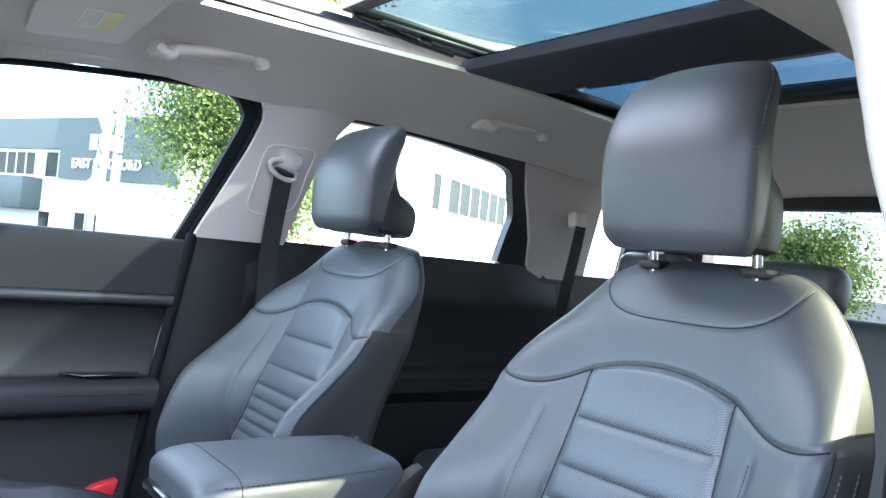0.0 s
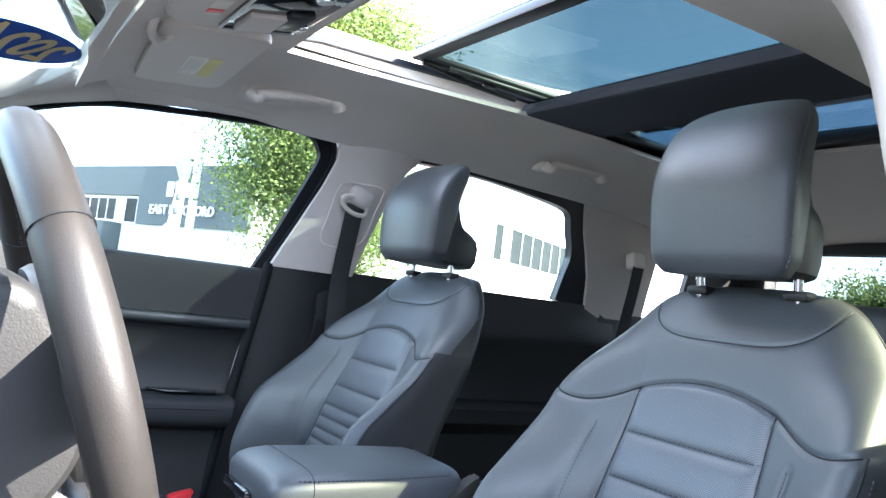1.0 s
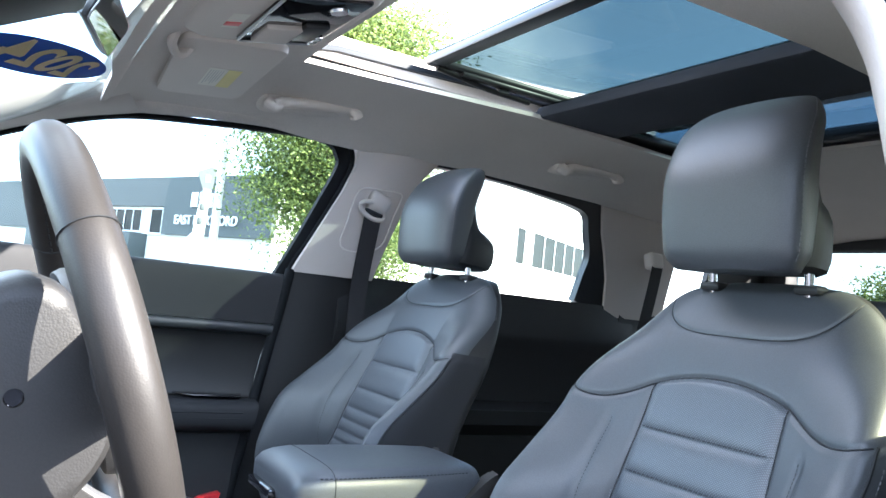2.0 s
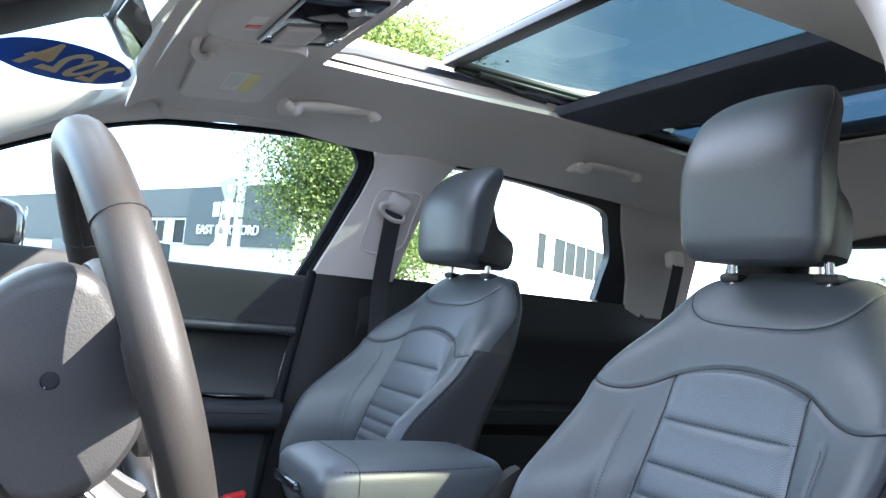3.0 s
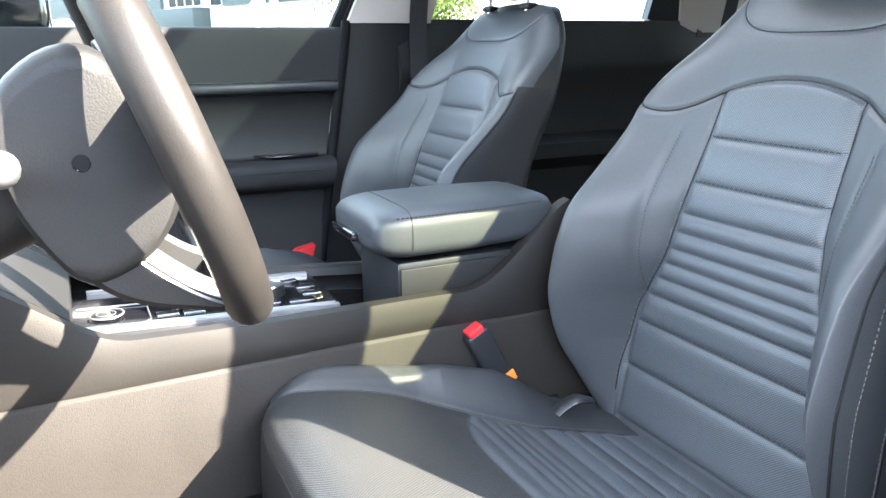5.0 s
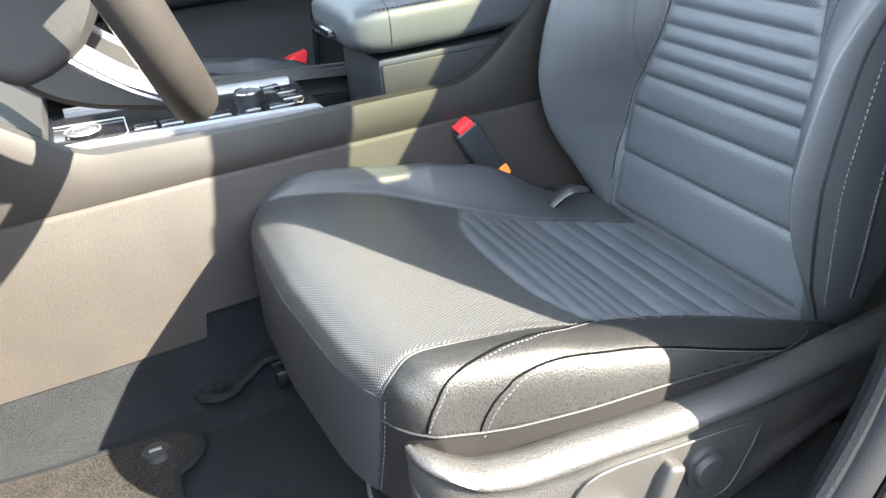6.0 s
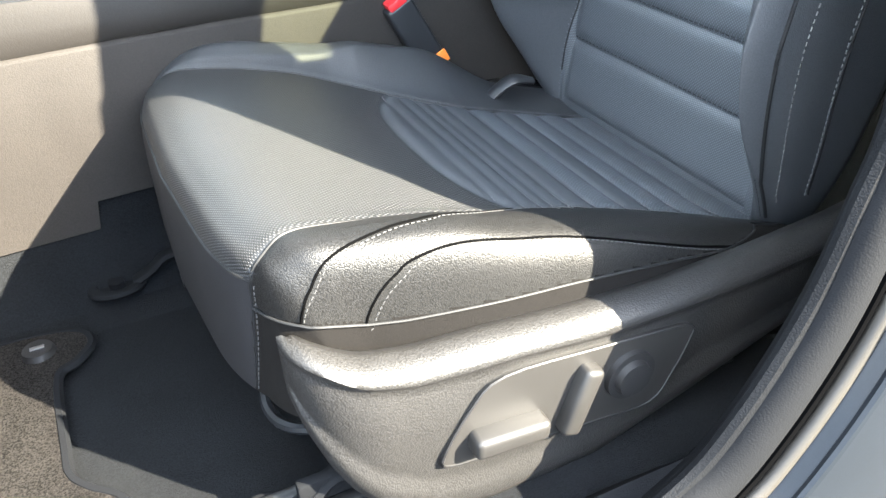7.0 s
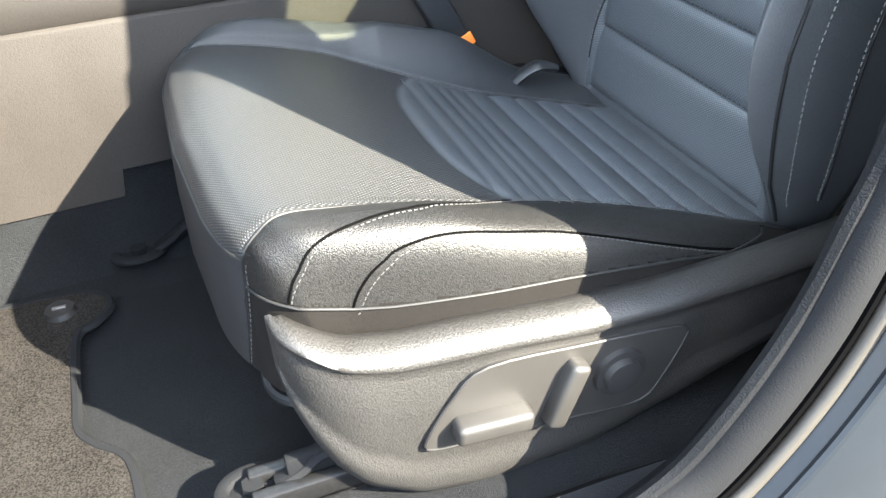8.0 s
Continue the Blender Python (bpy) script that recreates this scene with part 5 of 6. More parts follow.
def front_belt():
    t = thing("seat_belt", "black seat belt on a grey height adjuster of the pillar", "seat belt")

    def on(x, z, lift=0.0):
        return Vector((x, ysurf(z) - 0.028 - lift, z))
    bm = bmesh.new()
    pocket = spline([on(x, z) for x, z in ((0.588, 1.372), (0.606, 1.397), (0.660, 1.401), (0.712, 1.400), (0.716, 1.378), (0.706, 1.335), (0.690, 1.26), (0.63, 1.235), (0.575, 1.245), (0.580, 1.31))], 4, True)
    tube(bm, pocket, 0.0022, 6, True)
    part("pocket_edge", bm, VISOR, t, "moulded grey pocket edge")
    bm = bmesh.new()
    rings = []
    for u, w, h in ((0.0, 0.024, 0.004), (0.15, 0.030, 0.016), (0.45, 0.031, 0.024), (0.75, 0.027, 0.026), (0.95, 0.024, 0.018), (1.0, 0.022, 0.006)):
        c = on(0.662 - 0.016 * u, 1.390 - 0.050 * u)
        rings.append([c + Vector((w * math.cos(b), -h * max(0.0, math.sin(b)) ** 0.6, -0.35 * w * math.cos(b))) for b in np.linspace(0, math.pi, 14)] + [c + Vector((-w, 0.008, 0)), c + Vector((w, 0.008, 0))])
    skin(bm, rings)
    part("adjuster", bm, CTRIM, t, "moulded grey adjuster")
    bm = bmesh.new()
    tube(bm, [on(0.638 + 0.036 * math.cos(b), 1.343 + 0.019 * math.sin(b) - 0.010 * math.cos(b), 0.014) for b in np.linspace(0, 2 * math.pi, 28, endpoint=False)], 0.0065, 8, True)
    part("guide_ring", bm, CTRIM, t, "grey moulded guide ring")
    bm = bmesh.new()
    box(bm, on(0.641, 1.338, 0.014), (0.052, 0.010, 0.010), 0.003, rot(0, 14, 0))
    part("guide_slot", bm, PLASTIC_SMOOTH, t, "dark slot of the guide")
    bm = bmesh.new()
    cs = spline([on(0.642, 1.340, 0.012), on(0.642, 1.30, 0.014), on(0.645, 1.15, 0.014), (0.643, 0.715, 1.0), (0.635, 0.71, 0.75)], 5)
    sheet(bm, [[p + Vector((-0.024, 0, 0)), p + Vector((0.024, 0, 0))] for p in cs], (0, 0.0016, 0))
    part("webbing", bm, WEBBING, t)


front_belt()


def rear_belt():
    t = thing("seat_belt", "black rear seat belt hanging from the C pillar", "seat belt")
    bm = bmesh.new()
    box(bm, (1.66, 0.68, 1.335), (0.06, 0.04, 0.055), 0.012, rot(-13, 0, 0), 3)
    part("guide_cover", bm, VISOR, t)
    bm = bmesh.new()
    cs = spline([(1.66, 0.66, 1.325), (1.64, 0.655, 1.24), (1.60, 0.645, 1.10), (1.56, 0.63, 0.95)], 5)
    sheet(bm, [[p + Vector((-0.024, 0, 0)), p + Vector((0.024, 0, 0))] for p in cs], (0, 0.0016, 0))
    part("webbing", bm, WEBBING, t)


rear_belt()


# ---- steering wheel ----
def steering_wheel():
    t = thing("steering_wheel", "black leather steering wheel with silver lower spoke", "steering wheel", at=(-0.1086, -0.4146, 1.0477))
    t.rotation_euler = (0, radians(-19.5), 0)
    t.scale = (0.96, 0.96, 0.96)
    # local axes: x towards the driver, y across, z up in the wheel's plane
    R = 0.187
    bm = bmesh.new()
    ring = []
    for a in np.linspace(0, 2 * math.pi, 96, endpoint=False):
        y, z = R * math.sin(a), R * math.cos(a)
        if z < -0.155:
            z = -0.155 + (z + 0.155) * 0.45
        ring.append((0, y, z))
    tube(bm, ring, 0.0205, 16, True, 1.0, (1, 0, 0))
    rim = part("rim", bm, RIM_LEATHER, t)
    for a0 in (55, 305):
        bm = bmesh.new()
        a = radians(a0)
        c = Vector((0, R * math.sin(a), R * math.cos(a)))
        side = Vector((0, math.sin(a), math.cos(a)))
        tube(bm, [c + side * 0.0208 * math.cos(b) + Vector((1, 0, 0)) * 0.0208 * math.sin(b) for b in np.linspace(0, 2 * math.pi, 20, endpoint=False)], 0.0008, 5, True)
        part("rim_seam", bm, PIPING, rim)
    bm = bmesh.new()
    dashes(bm, [(-0.006, (R - 0.0195) * math.sin(a), (R - 0.0195) * math.cos(a)) for a in np.linspace(radians(55), radians(-55), 90)], 0.0012, 0.006, 0.003)
    stitch_line("stitching", bm, PIPING, rim)
    # hub: a rounded casing behind, the airbag pad in front
    bm = bmesh.new()
    prof = spline([(-0.125, 0, 0.010), (-0.108, 0, 0.064), (-0.062, 0, 0.088), (-0.024, 0, 0.080), (-0.008, 0, 0.040), (-0.006, 0, -0.030), (-0.018, 0, -0.062), (-0.056, 0, -0.088), (-0.104, 0, -0.088), (-0.122, 0, -0.045)], 4, True)
    rings = []
    for y, k in ((-0.103, 0.80), (-0.102, 0.90), (-0.096, 0.97), (-0.085, 1.0), (0.085, 1.0), (0.096, 0.97), (0.102, 0.90), (0.103, 0.80)):
        rings.append([(-0.068 + (p.x + 0.068) * k, y, (p.z + 0.005) * k - 0.005) for p in prof])
    skin(bm, rings)
    part("hub_casing", bm, PLASTIC, t, "grained black hub casing")
    bm = bmesh.new()
    rings = []
    for x, k in ((-0.018, 0.97), (-0.010, 1.0), (0.004, 0.98), (0.018, 0.88), (0.027, 0.65), (0.030, 0.2)):
        rings.append([(x, math.copysign(abs(math.cos(a)) ** 0.7, math.cos(a)) * 0.105 * k, math.copysign(abs(math.sin(a)) ** 0.75, math.sin(a)) * 0.088 * k - 0.004) for a in np.linspace(0, 2 * math.pi, 48, endpoint=False)])
    skin(bm, rings)
    part("airbag_cover", bm, PLASTIC, t, "grained black airbag cover")
    bm = bmesh.new()
    cyl(bm, (-0.067, -0.1000, 0.004), (-0.067, -0.1036, 0.004), 0.0056, 20)
    tube(bm, [(-0.067 + 0.0062 * math.cos(b), -0.1034, 0.004 + 0.0062 * math.sin(b)) for b in np.linspace(0, 2 * math.pi, 20, endpoint=False)], 0.0007, 5, True)
    part("access_hole", bm, GLOSS, t, "small round access hole")
    for sgn in (-1, 1):
        bm = bmesh.new()
        rings = []
        for y, h, x in ((0.070, 0.052, 0.006), (0.11, 0.042, 0.004), (0.150, 0.034, 0.002), (0.182, 0.030, 0.0)):
            rings.append([(x + 0.009 * math.cos(a), sgn * y, h * math.sin(a) + 0.006) for a in np.linspace(0, 2 * math.pi, 20, endpoint=False)])
        skin(bm, rings)
        sp = part("spoke", bm, PLASTIC, t)
        bm = bmesh.new()
        box(bm, (0.016, sgn * 0.115, 0.008), (0.010, 0.035, 0.05), 0.004)
        part("button_pad", bm, GLOSS, sp, "gloss black button pad")
    for sgn in (-1, 1):
        low = spline([(-0.112, 0, -0.060), (-0.098, 0, -0.098), (-0.074, 0, -0.126), (-0.036, 0, -0.152), (-0.006, 0, -0.172)], 5)
        high = spline([(-0.050, 0, -0.045), (-0.060, 0, -0.068), (-0.045, 0, -0.102), (-0.024, 0, -0.134), (0.002, 0, -0.160)], 5)
        rings, trim = [], []
        for k, (a, b) in enumerate(zip(low, high)):
            u = k / (len(low) - 1)
            y0, y1 = 0.098 - 0.012 * u, 0.050 + 0.004 * u
            e = (b - a).normalized() * 0.006
            ring = [(a.x, y1, a.z), (a.x, y0 - 0.008, a.z), (a.x + e.x, y0, a.z + e.z), (b.x - e.x, y0, b.z - e.z), (b.x, y0 - 0.008, b.z), (b.x, y1, b.z)]
            rings.append([(p[0], sgn * p[1], p[2]) for p in ring])
            n = e * 0.55
            trim.append([(p[0], sgn * p[1], p[2]) for p in ((b.x - e.x * 1.6, y0 + 0.0012, b.z - e.z * 1.6), (b.x, y0 - 0.004, b.z), (b.x + n.x, y0 - 0.010, b.z + n.z), (b.x + n.x, y1 + 0.004, b.z + n.z), (b.x - e.x, y1 + 0.006, b.z - e.z), (b.x - e.x, y0 - 0.012, b.z - e.z))])
        bm = bmesh.new()
        skin(bm, rings)
        ls = part("lower_spoke", bm, PLASTIC, t, "grained black lower spoke")
        bm = bmesh.new()
        skin(bm, trim[4:])
        part("spoke_trim", bm, SILVER, ls, "satin silver spoke trim")
    bm = bmesh.new()
    cyl(bm, (-0.05, 0, 0), (-0.20, 0, 0.0), 0.05, 24, 0.06)
    part("column_shroud", bm, PLASTIC, t)
    for sgn, lab in ((-1, "indicator stalk with pale end"), (1, "wiper stalk")):
        bm = bmesh.new()
        tube(bm, spline([(-0.14, sgn * 0.03, 0.01), (-0.125, sgn * 0.10, 0.02), (-0.115, sgn * 0.15, 0.025)], 4), 0.009, 12)
        st = part("stalk", bm, PLASTIC_SMOOTH, t, lab)
        bm = bmesh.new()
        tube(bm, spline([(-0.115, sgn * 0.148, 0.025), (-0.110, sgn * 0.168, 0.028), (-0.108, sgn * 0.178, 0.029)], 4), [0.010, 0.0125, 0.013, 0.013, 0.0125, 0.012, 0.011, 0.009, 0.005], 16)
        part("end_cap", bm, SILVER, st, "satin silver stalk end")


steering_wheel()


# ---- centre console ----
def console():
    t = thing("center_console", "black centre console with gloss panel and sloping side walls", "console", at=(0.1, 0, 0.5))
    off = Vector((-0.1, 0, -0.5))

    def top(x):
        k = [-0.03, -0.015, 0.0, 0.015, 0.03]
        return sum(float(np.interp(x + d, [-0.50, -0.30, -0.21, -0.17, 0.25, 0.365, 0.385, 0.43, 0.518, 0.536, 0.56, 0.62], [0.90, 0.865, 0.798, 0.764, 0.744, 0.738, 0.742, 0.775, 0.852, 0.866, 0.874, 0.876])) for d in k) / 5
    def line(x):
        return float(np.interp(x, [-0.5, 0.05, 0.15, 0.25, 0.44, 0.62], [0.702, 0.7015, 0.697, 0.691, 0.684, 0.680]))
    def inset(x):
        return float(np.interp(x, [-0.5, -0.2, 0.05, 0.30, 0.62], [-0.02, -0.012, 0.0, 0.035, 0.050]))
    for sgn in (-1, 1):
        bm = bmesh.new()
        sheet(bm, [[Vector((x, sgn * (y - inset(x)), z)) + off for y, z in ((0.125, top(x) - 0.012), (0.132, top(x)), (0.148, top(x) - 0.002), (0.1555, top(x) - 0.03), (0.1545, line(x) + 0.006), (0.1530, line(x) + 0.0005))] for x in np.linspace(-0.5, 0.545, 86)], (0, -sgn * 0.01, -0.004))
        part("side_rail", bm, CONSOLE, t, "padded console rail")
        bm = bmesh.new()
        sheet(bm, [[Vector((x, sgn * (y - inset(x)), z)) + off for y, z in ((0.149, line(x) + 0.002), (0.1545, line(x) - 0.0015), (0.1565, line(x) - 0.006), (0.164, 0.60), (0.172, 0.480 if x < -0.08 else 0.518))] for x in (-0.5, -0.4, -0.3, -0.2, -0.12, -0.085, -0.078, 0.0, 0.1, 0.2, 0.3, 0.45, 0.62)], (0, -sgn * 0.01, -0.002))
        part("side_wall", bm, CONSOLE_WALL, t, "grained black side wall")
        bm = bmesh.new()
        sheet(bm, [[Vector((x, sgn * (y - inset(x)), z)) + off for y, z in ((0.156, 0.60), (0.162, 0.52), (0.170, 0.45), (0.20, 0.385), (0.24, 0.372))] for x in np.linspace(-0.6, 0.62, 20)], (0, -sgn * 0.01, -0.002))
        part("carpet_side", bm, CARPET, t, "dark carpet below the side wall")
    def deck(x):
        return 0.7545 - 0.046 * (x + 0.17)
    bm = bmesh.new()
    sheet(bm, [[Vector((x, y, top(x) - 0.004)) + off for y in (-0.130, -0.06, 0.06, 0.130)] for x in np.linspace(-0.5, -0.205, 12)], (0, 0, -0.03))
    part("front_ramp", bm, PLASTIC, t, "black ramp up to the dashboard")
    bm = bmesh.new()
    sheet(bm, [[Vector((x, y, deck(x) - (0.006 if abs(y) > 0.1 else 0.0))) + off for y in (-0.124, -0.106, -0.092, -0.05, 0.05, 0.092, 0.106, 0.124)] for x in np.linspace(-0.21, 0.155, 24)], (0, 0, -0.02))
    pn = part("gloss_panel", bm, GLOSS, t, "gloss black top panel")
    for y0, y1, up in ((-0.094, -0.084, 0.0045), (0.084, 0.094, 0.0045), (-0.074, -0.070, 0.002)):
        bm = bmesh.new()
        sheet(bm, [[Vector((x, y0 - 0.001, deck(x) - 0.002)) + off, Vector((x, y0, deck(x) + up)) + off, Vector((x, y1, deck(x) + up)) + off, Vector((x, y1 + 0.001, deck(x) - 0.002)) + off] for x in np.linspace(-0.185 if up > 0.003 else -0.12, 0.15, 14)], (0, 0, -0.004))
        part("silver_strip", bm, SILVER, pn, "silver trim strip")
    c = Vector((0.068, -0.004, deck(0.068))) + off
    bm = bmesh.new()
    cyl(bm, c, c + Vector((0, 0, 0.016)), 0.0225, 32, 0.0215)
    kn = part("shift_dial", bm, PLASTIC_SMOOTH, pn, "low black rotary shift dial")
    bm = bmesh.new()
    tube(bm, [c + Vector((0.0205 * math.cos(a), 0.0205 * math.sin(a), 0.0165)) for a in np.linspace(0, 2 * math.pi, 32, endpoint=False)], 0.0014, 6, True)
    part("dial_ring", bm, CHROME, kn, "bright ring")
    for x, y, w, d in ((-0.085, -0.050, 0.030, 0.026), (-0.050, -0.050, 0.030, 0.026), (0.010, -0.050, 0.040, 0.030), (0.062, -0.050, 0.022, 0.020), (0.105, -0.052, 0.040, 0.020), (0.128, -0.020, 0.030, 0.024), (0.128, 0.016, 0.030, 0.024), (0.105, 0.052, 0.040, 0.020)):
        bm = bmesh.new()
        box(bm, Vector((x, y, deck(x) + 0.001)) + off, (w, d, 0.005), 0.0015)
        bt = part("button", bm, GLOSS, pn)
        bm = bmesh.new()
        box(bm, Vector((x, y - d * 0.42, deck(x) + 0.0040)) + off, (w * 0.8, 0.0018, 0.001), 0.0003)
        part("button_mark", bm, SILVER, bt, "thin bright mark")
    c = Vector((-0.163, -0.030, deck(-0.163))) + off
    bm = bmesh.new()
    cyl(bm, c, c + Vector((0, 0, 0.005)), 0.0195, 32, 0.0185)
    sb = part("start_button", bm, GLOSS, pn, "round gloss black start button")
    for r, k in ((0.0225, 0.0016), (0.0125, 0.0007)):
        bm = bmesh.new()
        tube(bm, [c + Vector((r * math.cos(b), r * math.sin(b), 0.0045 if r > 0.02 else 0.0052)) for b in np.linspace(0, 2 * math.pi, 36, endpoint=False)], k, 6, True)
        part("button_ring", bm, SILVER, sb, "silver ring")
    bm = bmesh.new()
    tube(bm, [Vector((x, y, deck(x) + 0.002)) + off for x, y in ((-0.200, -0.078), (-0.118, -0.078), (-0.108, -0.062), (-0.108, 0.010), (-0.200, 0.010))], 0.0012, 5)
    part("bezel_line", bm, SILVER, pn, "thin silver line round the start button")
    bm = bmesh.new()
    box(bm, Vector((0.40, 0, 0.70)) + off, (0.31, 0.170, 0.18), 0.010)
    bx = part("storage_box", bm, PLASTIC_SMOOTH, t)
    for sgn in (-1, 1):
        bm = bmesh.new()
        box(bm, Vector((0.40, sgn * 0.0855, 0.742)) + off, (0.30, 0.006, 0.076), 0.003)
        part("side_insert", bm, PLASTIC, bx, "grained side insert below the lid")
    # lid: narrower towards the rear, with a chamfered nose
    bm = bmesh.new()
    rings = []
    for x, w, lo, hi in ((0.206, 0.086, 0.828, 0.848), (0.209, 0.094, 0.815, 0.858), (0.218, 0.101, 0.803, 0.866), (0.235, 0.107, 0.797, 0.871), (0.262, 0.110, 0.794, 0.874), (0.36, 0.107, 0.793, 0.875), (0.45, 0.099, 0.795, 0.875), (0.50, 0.093, 0.799, 0.874), (0.518, 0.089, 0.806, 0.870), (0.525, 0.083, 0.815, 0.862)):
        m, h = (lo + hi) / 2, (hi - lo) / 2
        rings.append([Vector((x, math.copysign(abs(math.cos(b)) ** 0.36, math.cos(b)) * w * (1 - 0.10 * max(0.0, -math.sin(b)) ** 2), m + math.copysign(abs(math.sin(b)) ** 0.50, math.sin(b)) * h)) + off for b in np.linspace(0, 2 * math.pi, 64, endpoint=False)])
    skin(bm, rings)
    lid = part("armrest", bm, LEATHER, t, "padded dark leather armrest lid", True, 60)
    bm = bmesh.new()
    box(bm, Vector((0.206, 0.03, 0.822)) + off, (0.02, 0.10, 0.014), 0.004)
    part("latch", bm, GLOSS, lid)
    bm = bmesh.new()
    tube(bm, [Vector((0.262, math.copysign(abs(math.cos(b)) ** 0.36, math.cos(b)) * 0.1104, 0.834 + math.copysign(abs(math.sin(b)) ** 0.50, math.sin(b)) * 0.0404)) + off for b in np.linspace(-0.3, math.pi + 0.3, 50)], 0.0005, 5)
    part("seam", bm, PIPING, lid)
    bm = bmesh.new()
    dashes(bm, [Vector((x, -float(np.interp(x, [0.235, 0.262, 0.36, 0.45, 0.50], [0.1015, 0.105, 0.102, 0.0945, 0.088])), 0.8635)) + off for x in np.linspace(0.24, 0.50, 60)], 0.0008, 0.004, 0.003)
    stitch_line("stitching", bm, PIPING, lid)


console()


def buckle():
    t = thing("belt_buckle", "black seat belt buckle with red button and orange tag", "buckle", at=(0.41, -0.128, 0.565))
    m = rot(0, -28, 0)
    bm = bmesh.new()
    box(bm, (-0.025, 0, 0.055), (0.042, 0.028, 0.13), 0.006, m, 3)
    part("housing", bm, PLASTIC_SMOOTH, t)
    bm = bmesh.new()
    box(bm, (-0.057, -0.002, 0.114), (0.028, 0.024, 0.012), 0.003, m)
    part("release_button", bm, RED, t, "red release button")
    bm = bmesh.new()
    box(bm, (0.004, -0.016, 0.030), (0.017, 0.003, 0.019), 0.001, m)
    part("tag", bm, ORANGE, t, "orange paper tag")


buckle()


# ---- floor ----
def build_floor():
    bm = bmesh.new()
    xs, ys = np.linspace(-0.9, 2.3, 60), np.linspace(-0.80, 0.80, 40)
    sheet(bm, [[(x, y, 0.372 + 0.006 * noise.noise((x * 5, y * 5, 0)) + 0.10 * max(0, -0.45 - x)) for y in ys] for x in xs], (0, 0, -0.03))
    tagged(part("floor", bm, CARPET), "dark grey carpeted car floor", "floor", kind="structure")
    # carpet mat with a clip
    t = thing("floor_mat", "dark grey pile carpet mat with bound edge", "car mat", at=(-0.3, -0.45, 0.385))
    out = [(-0.40, 0.215), (0.00, 0.212), (0.11, 0.210), (0.158, 0.195), (0.170, 0.165), (0.152, 0.138), (0.130, 0.115), (0.132, 0.0), (0.135, -0.04), (0.152, -0.066), (0.180, -0.095), (0.190, -0.15), (0.190, -0.24), (0.10, -0.26), (-0.40, -0.26)]
    lp = spline([(x, y, 0) for x, y in out], 5, True)
    bm = bmesh.new()
    slab(bm, lp, (0, 0, 0.009))
    part("carpet_top", bm, MATPILE, t)
    bm = bmesh.new()
    tube(bm, [p + Vector((0, 0, 0.005)) for p in lp], 0.006, 6, True)
    part("binding", bm, RUBBER, t, "black bound edge")
    bm = bmesh.new()
    cyl(bm, (0.113, 0.172, 0.005), (0.113, 0.172, 0.016), 0.021, 24, 0.017)
    cl = part("clip", bm, PLASTIC, t, "black mat clip")
    bm = bmesh.new()
    box(bm, (0.113, 0.172, 0.017), (0.016, 0.005, 0.002), 0.0005)
    part("slot", bm, SILVER, cl)


build_floor()


def seat_rails():
    for y in (-0.645, -0.205):
        t = thing("seat_rail", "bare steel seat rail bolted to the floor", "seat rail", "seat rails", at=(0.2, y, 0.40))
        bm = bmesh.new()
        box(bm, (0.05, -0.014, 0.004), (0.52, 0.014, 0.026), 0.003)
        box(bm, (0.05, 0.014, 0.004), (0.52, 0.014, 0.026), 0.003)
        box(bm, (0.05, 0.0, -0.006), (0.52, 0.042, 0.006), 0.001)
        part("lower_rail", bm, STEEL, t)
        bm = bmesh.new()
        box(bm, (0.075, 0.0, 0.022), (0.50, 0.012, 0.034), 0.003)
        part("upper_rail", bm, RUBBER, t)
        bm = bmesh.new()
        dx = 0.055 if y < -0.5 else -0.025
        tube(bm, [(dx - 0.262 + 0.030 * math.cos(b), 0.004 + 0.021 * math.sin(b), 0.006) for b in np.linspace(0, 2 * math.pi, 24, endpoint=False)], 0.0075, 8, True, 0.8)
        box(bm, (dx - 0.262, 0.004, 0.002), (0.055, 0.036, 0.008), 0.003)
        cyl(bm, (dx - 0.262, 0.004, 0.004), (dx - 0.262, 0.004, 0.014), 0.011, 6)
        tube(bm, spline([(dx - 0.240, 0.0, 0.008), (dx - 0.215, 0.0, 0.020), (dx - 0.195, 0.0, 0.034), (dx - 0.16, 0.0, 0.034)], 4), 0.011, 8, False, 0.6)
        part("front_bracket", bm, RUBBER, t, "black bolted bracket")


seat_rails()


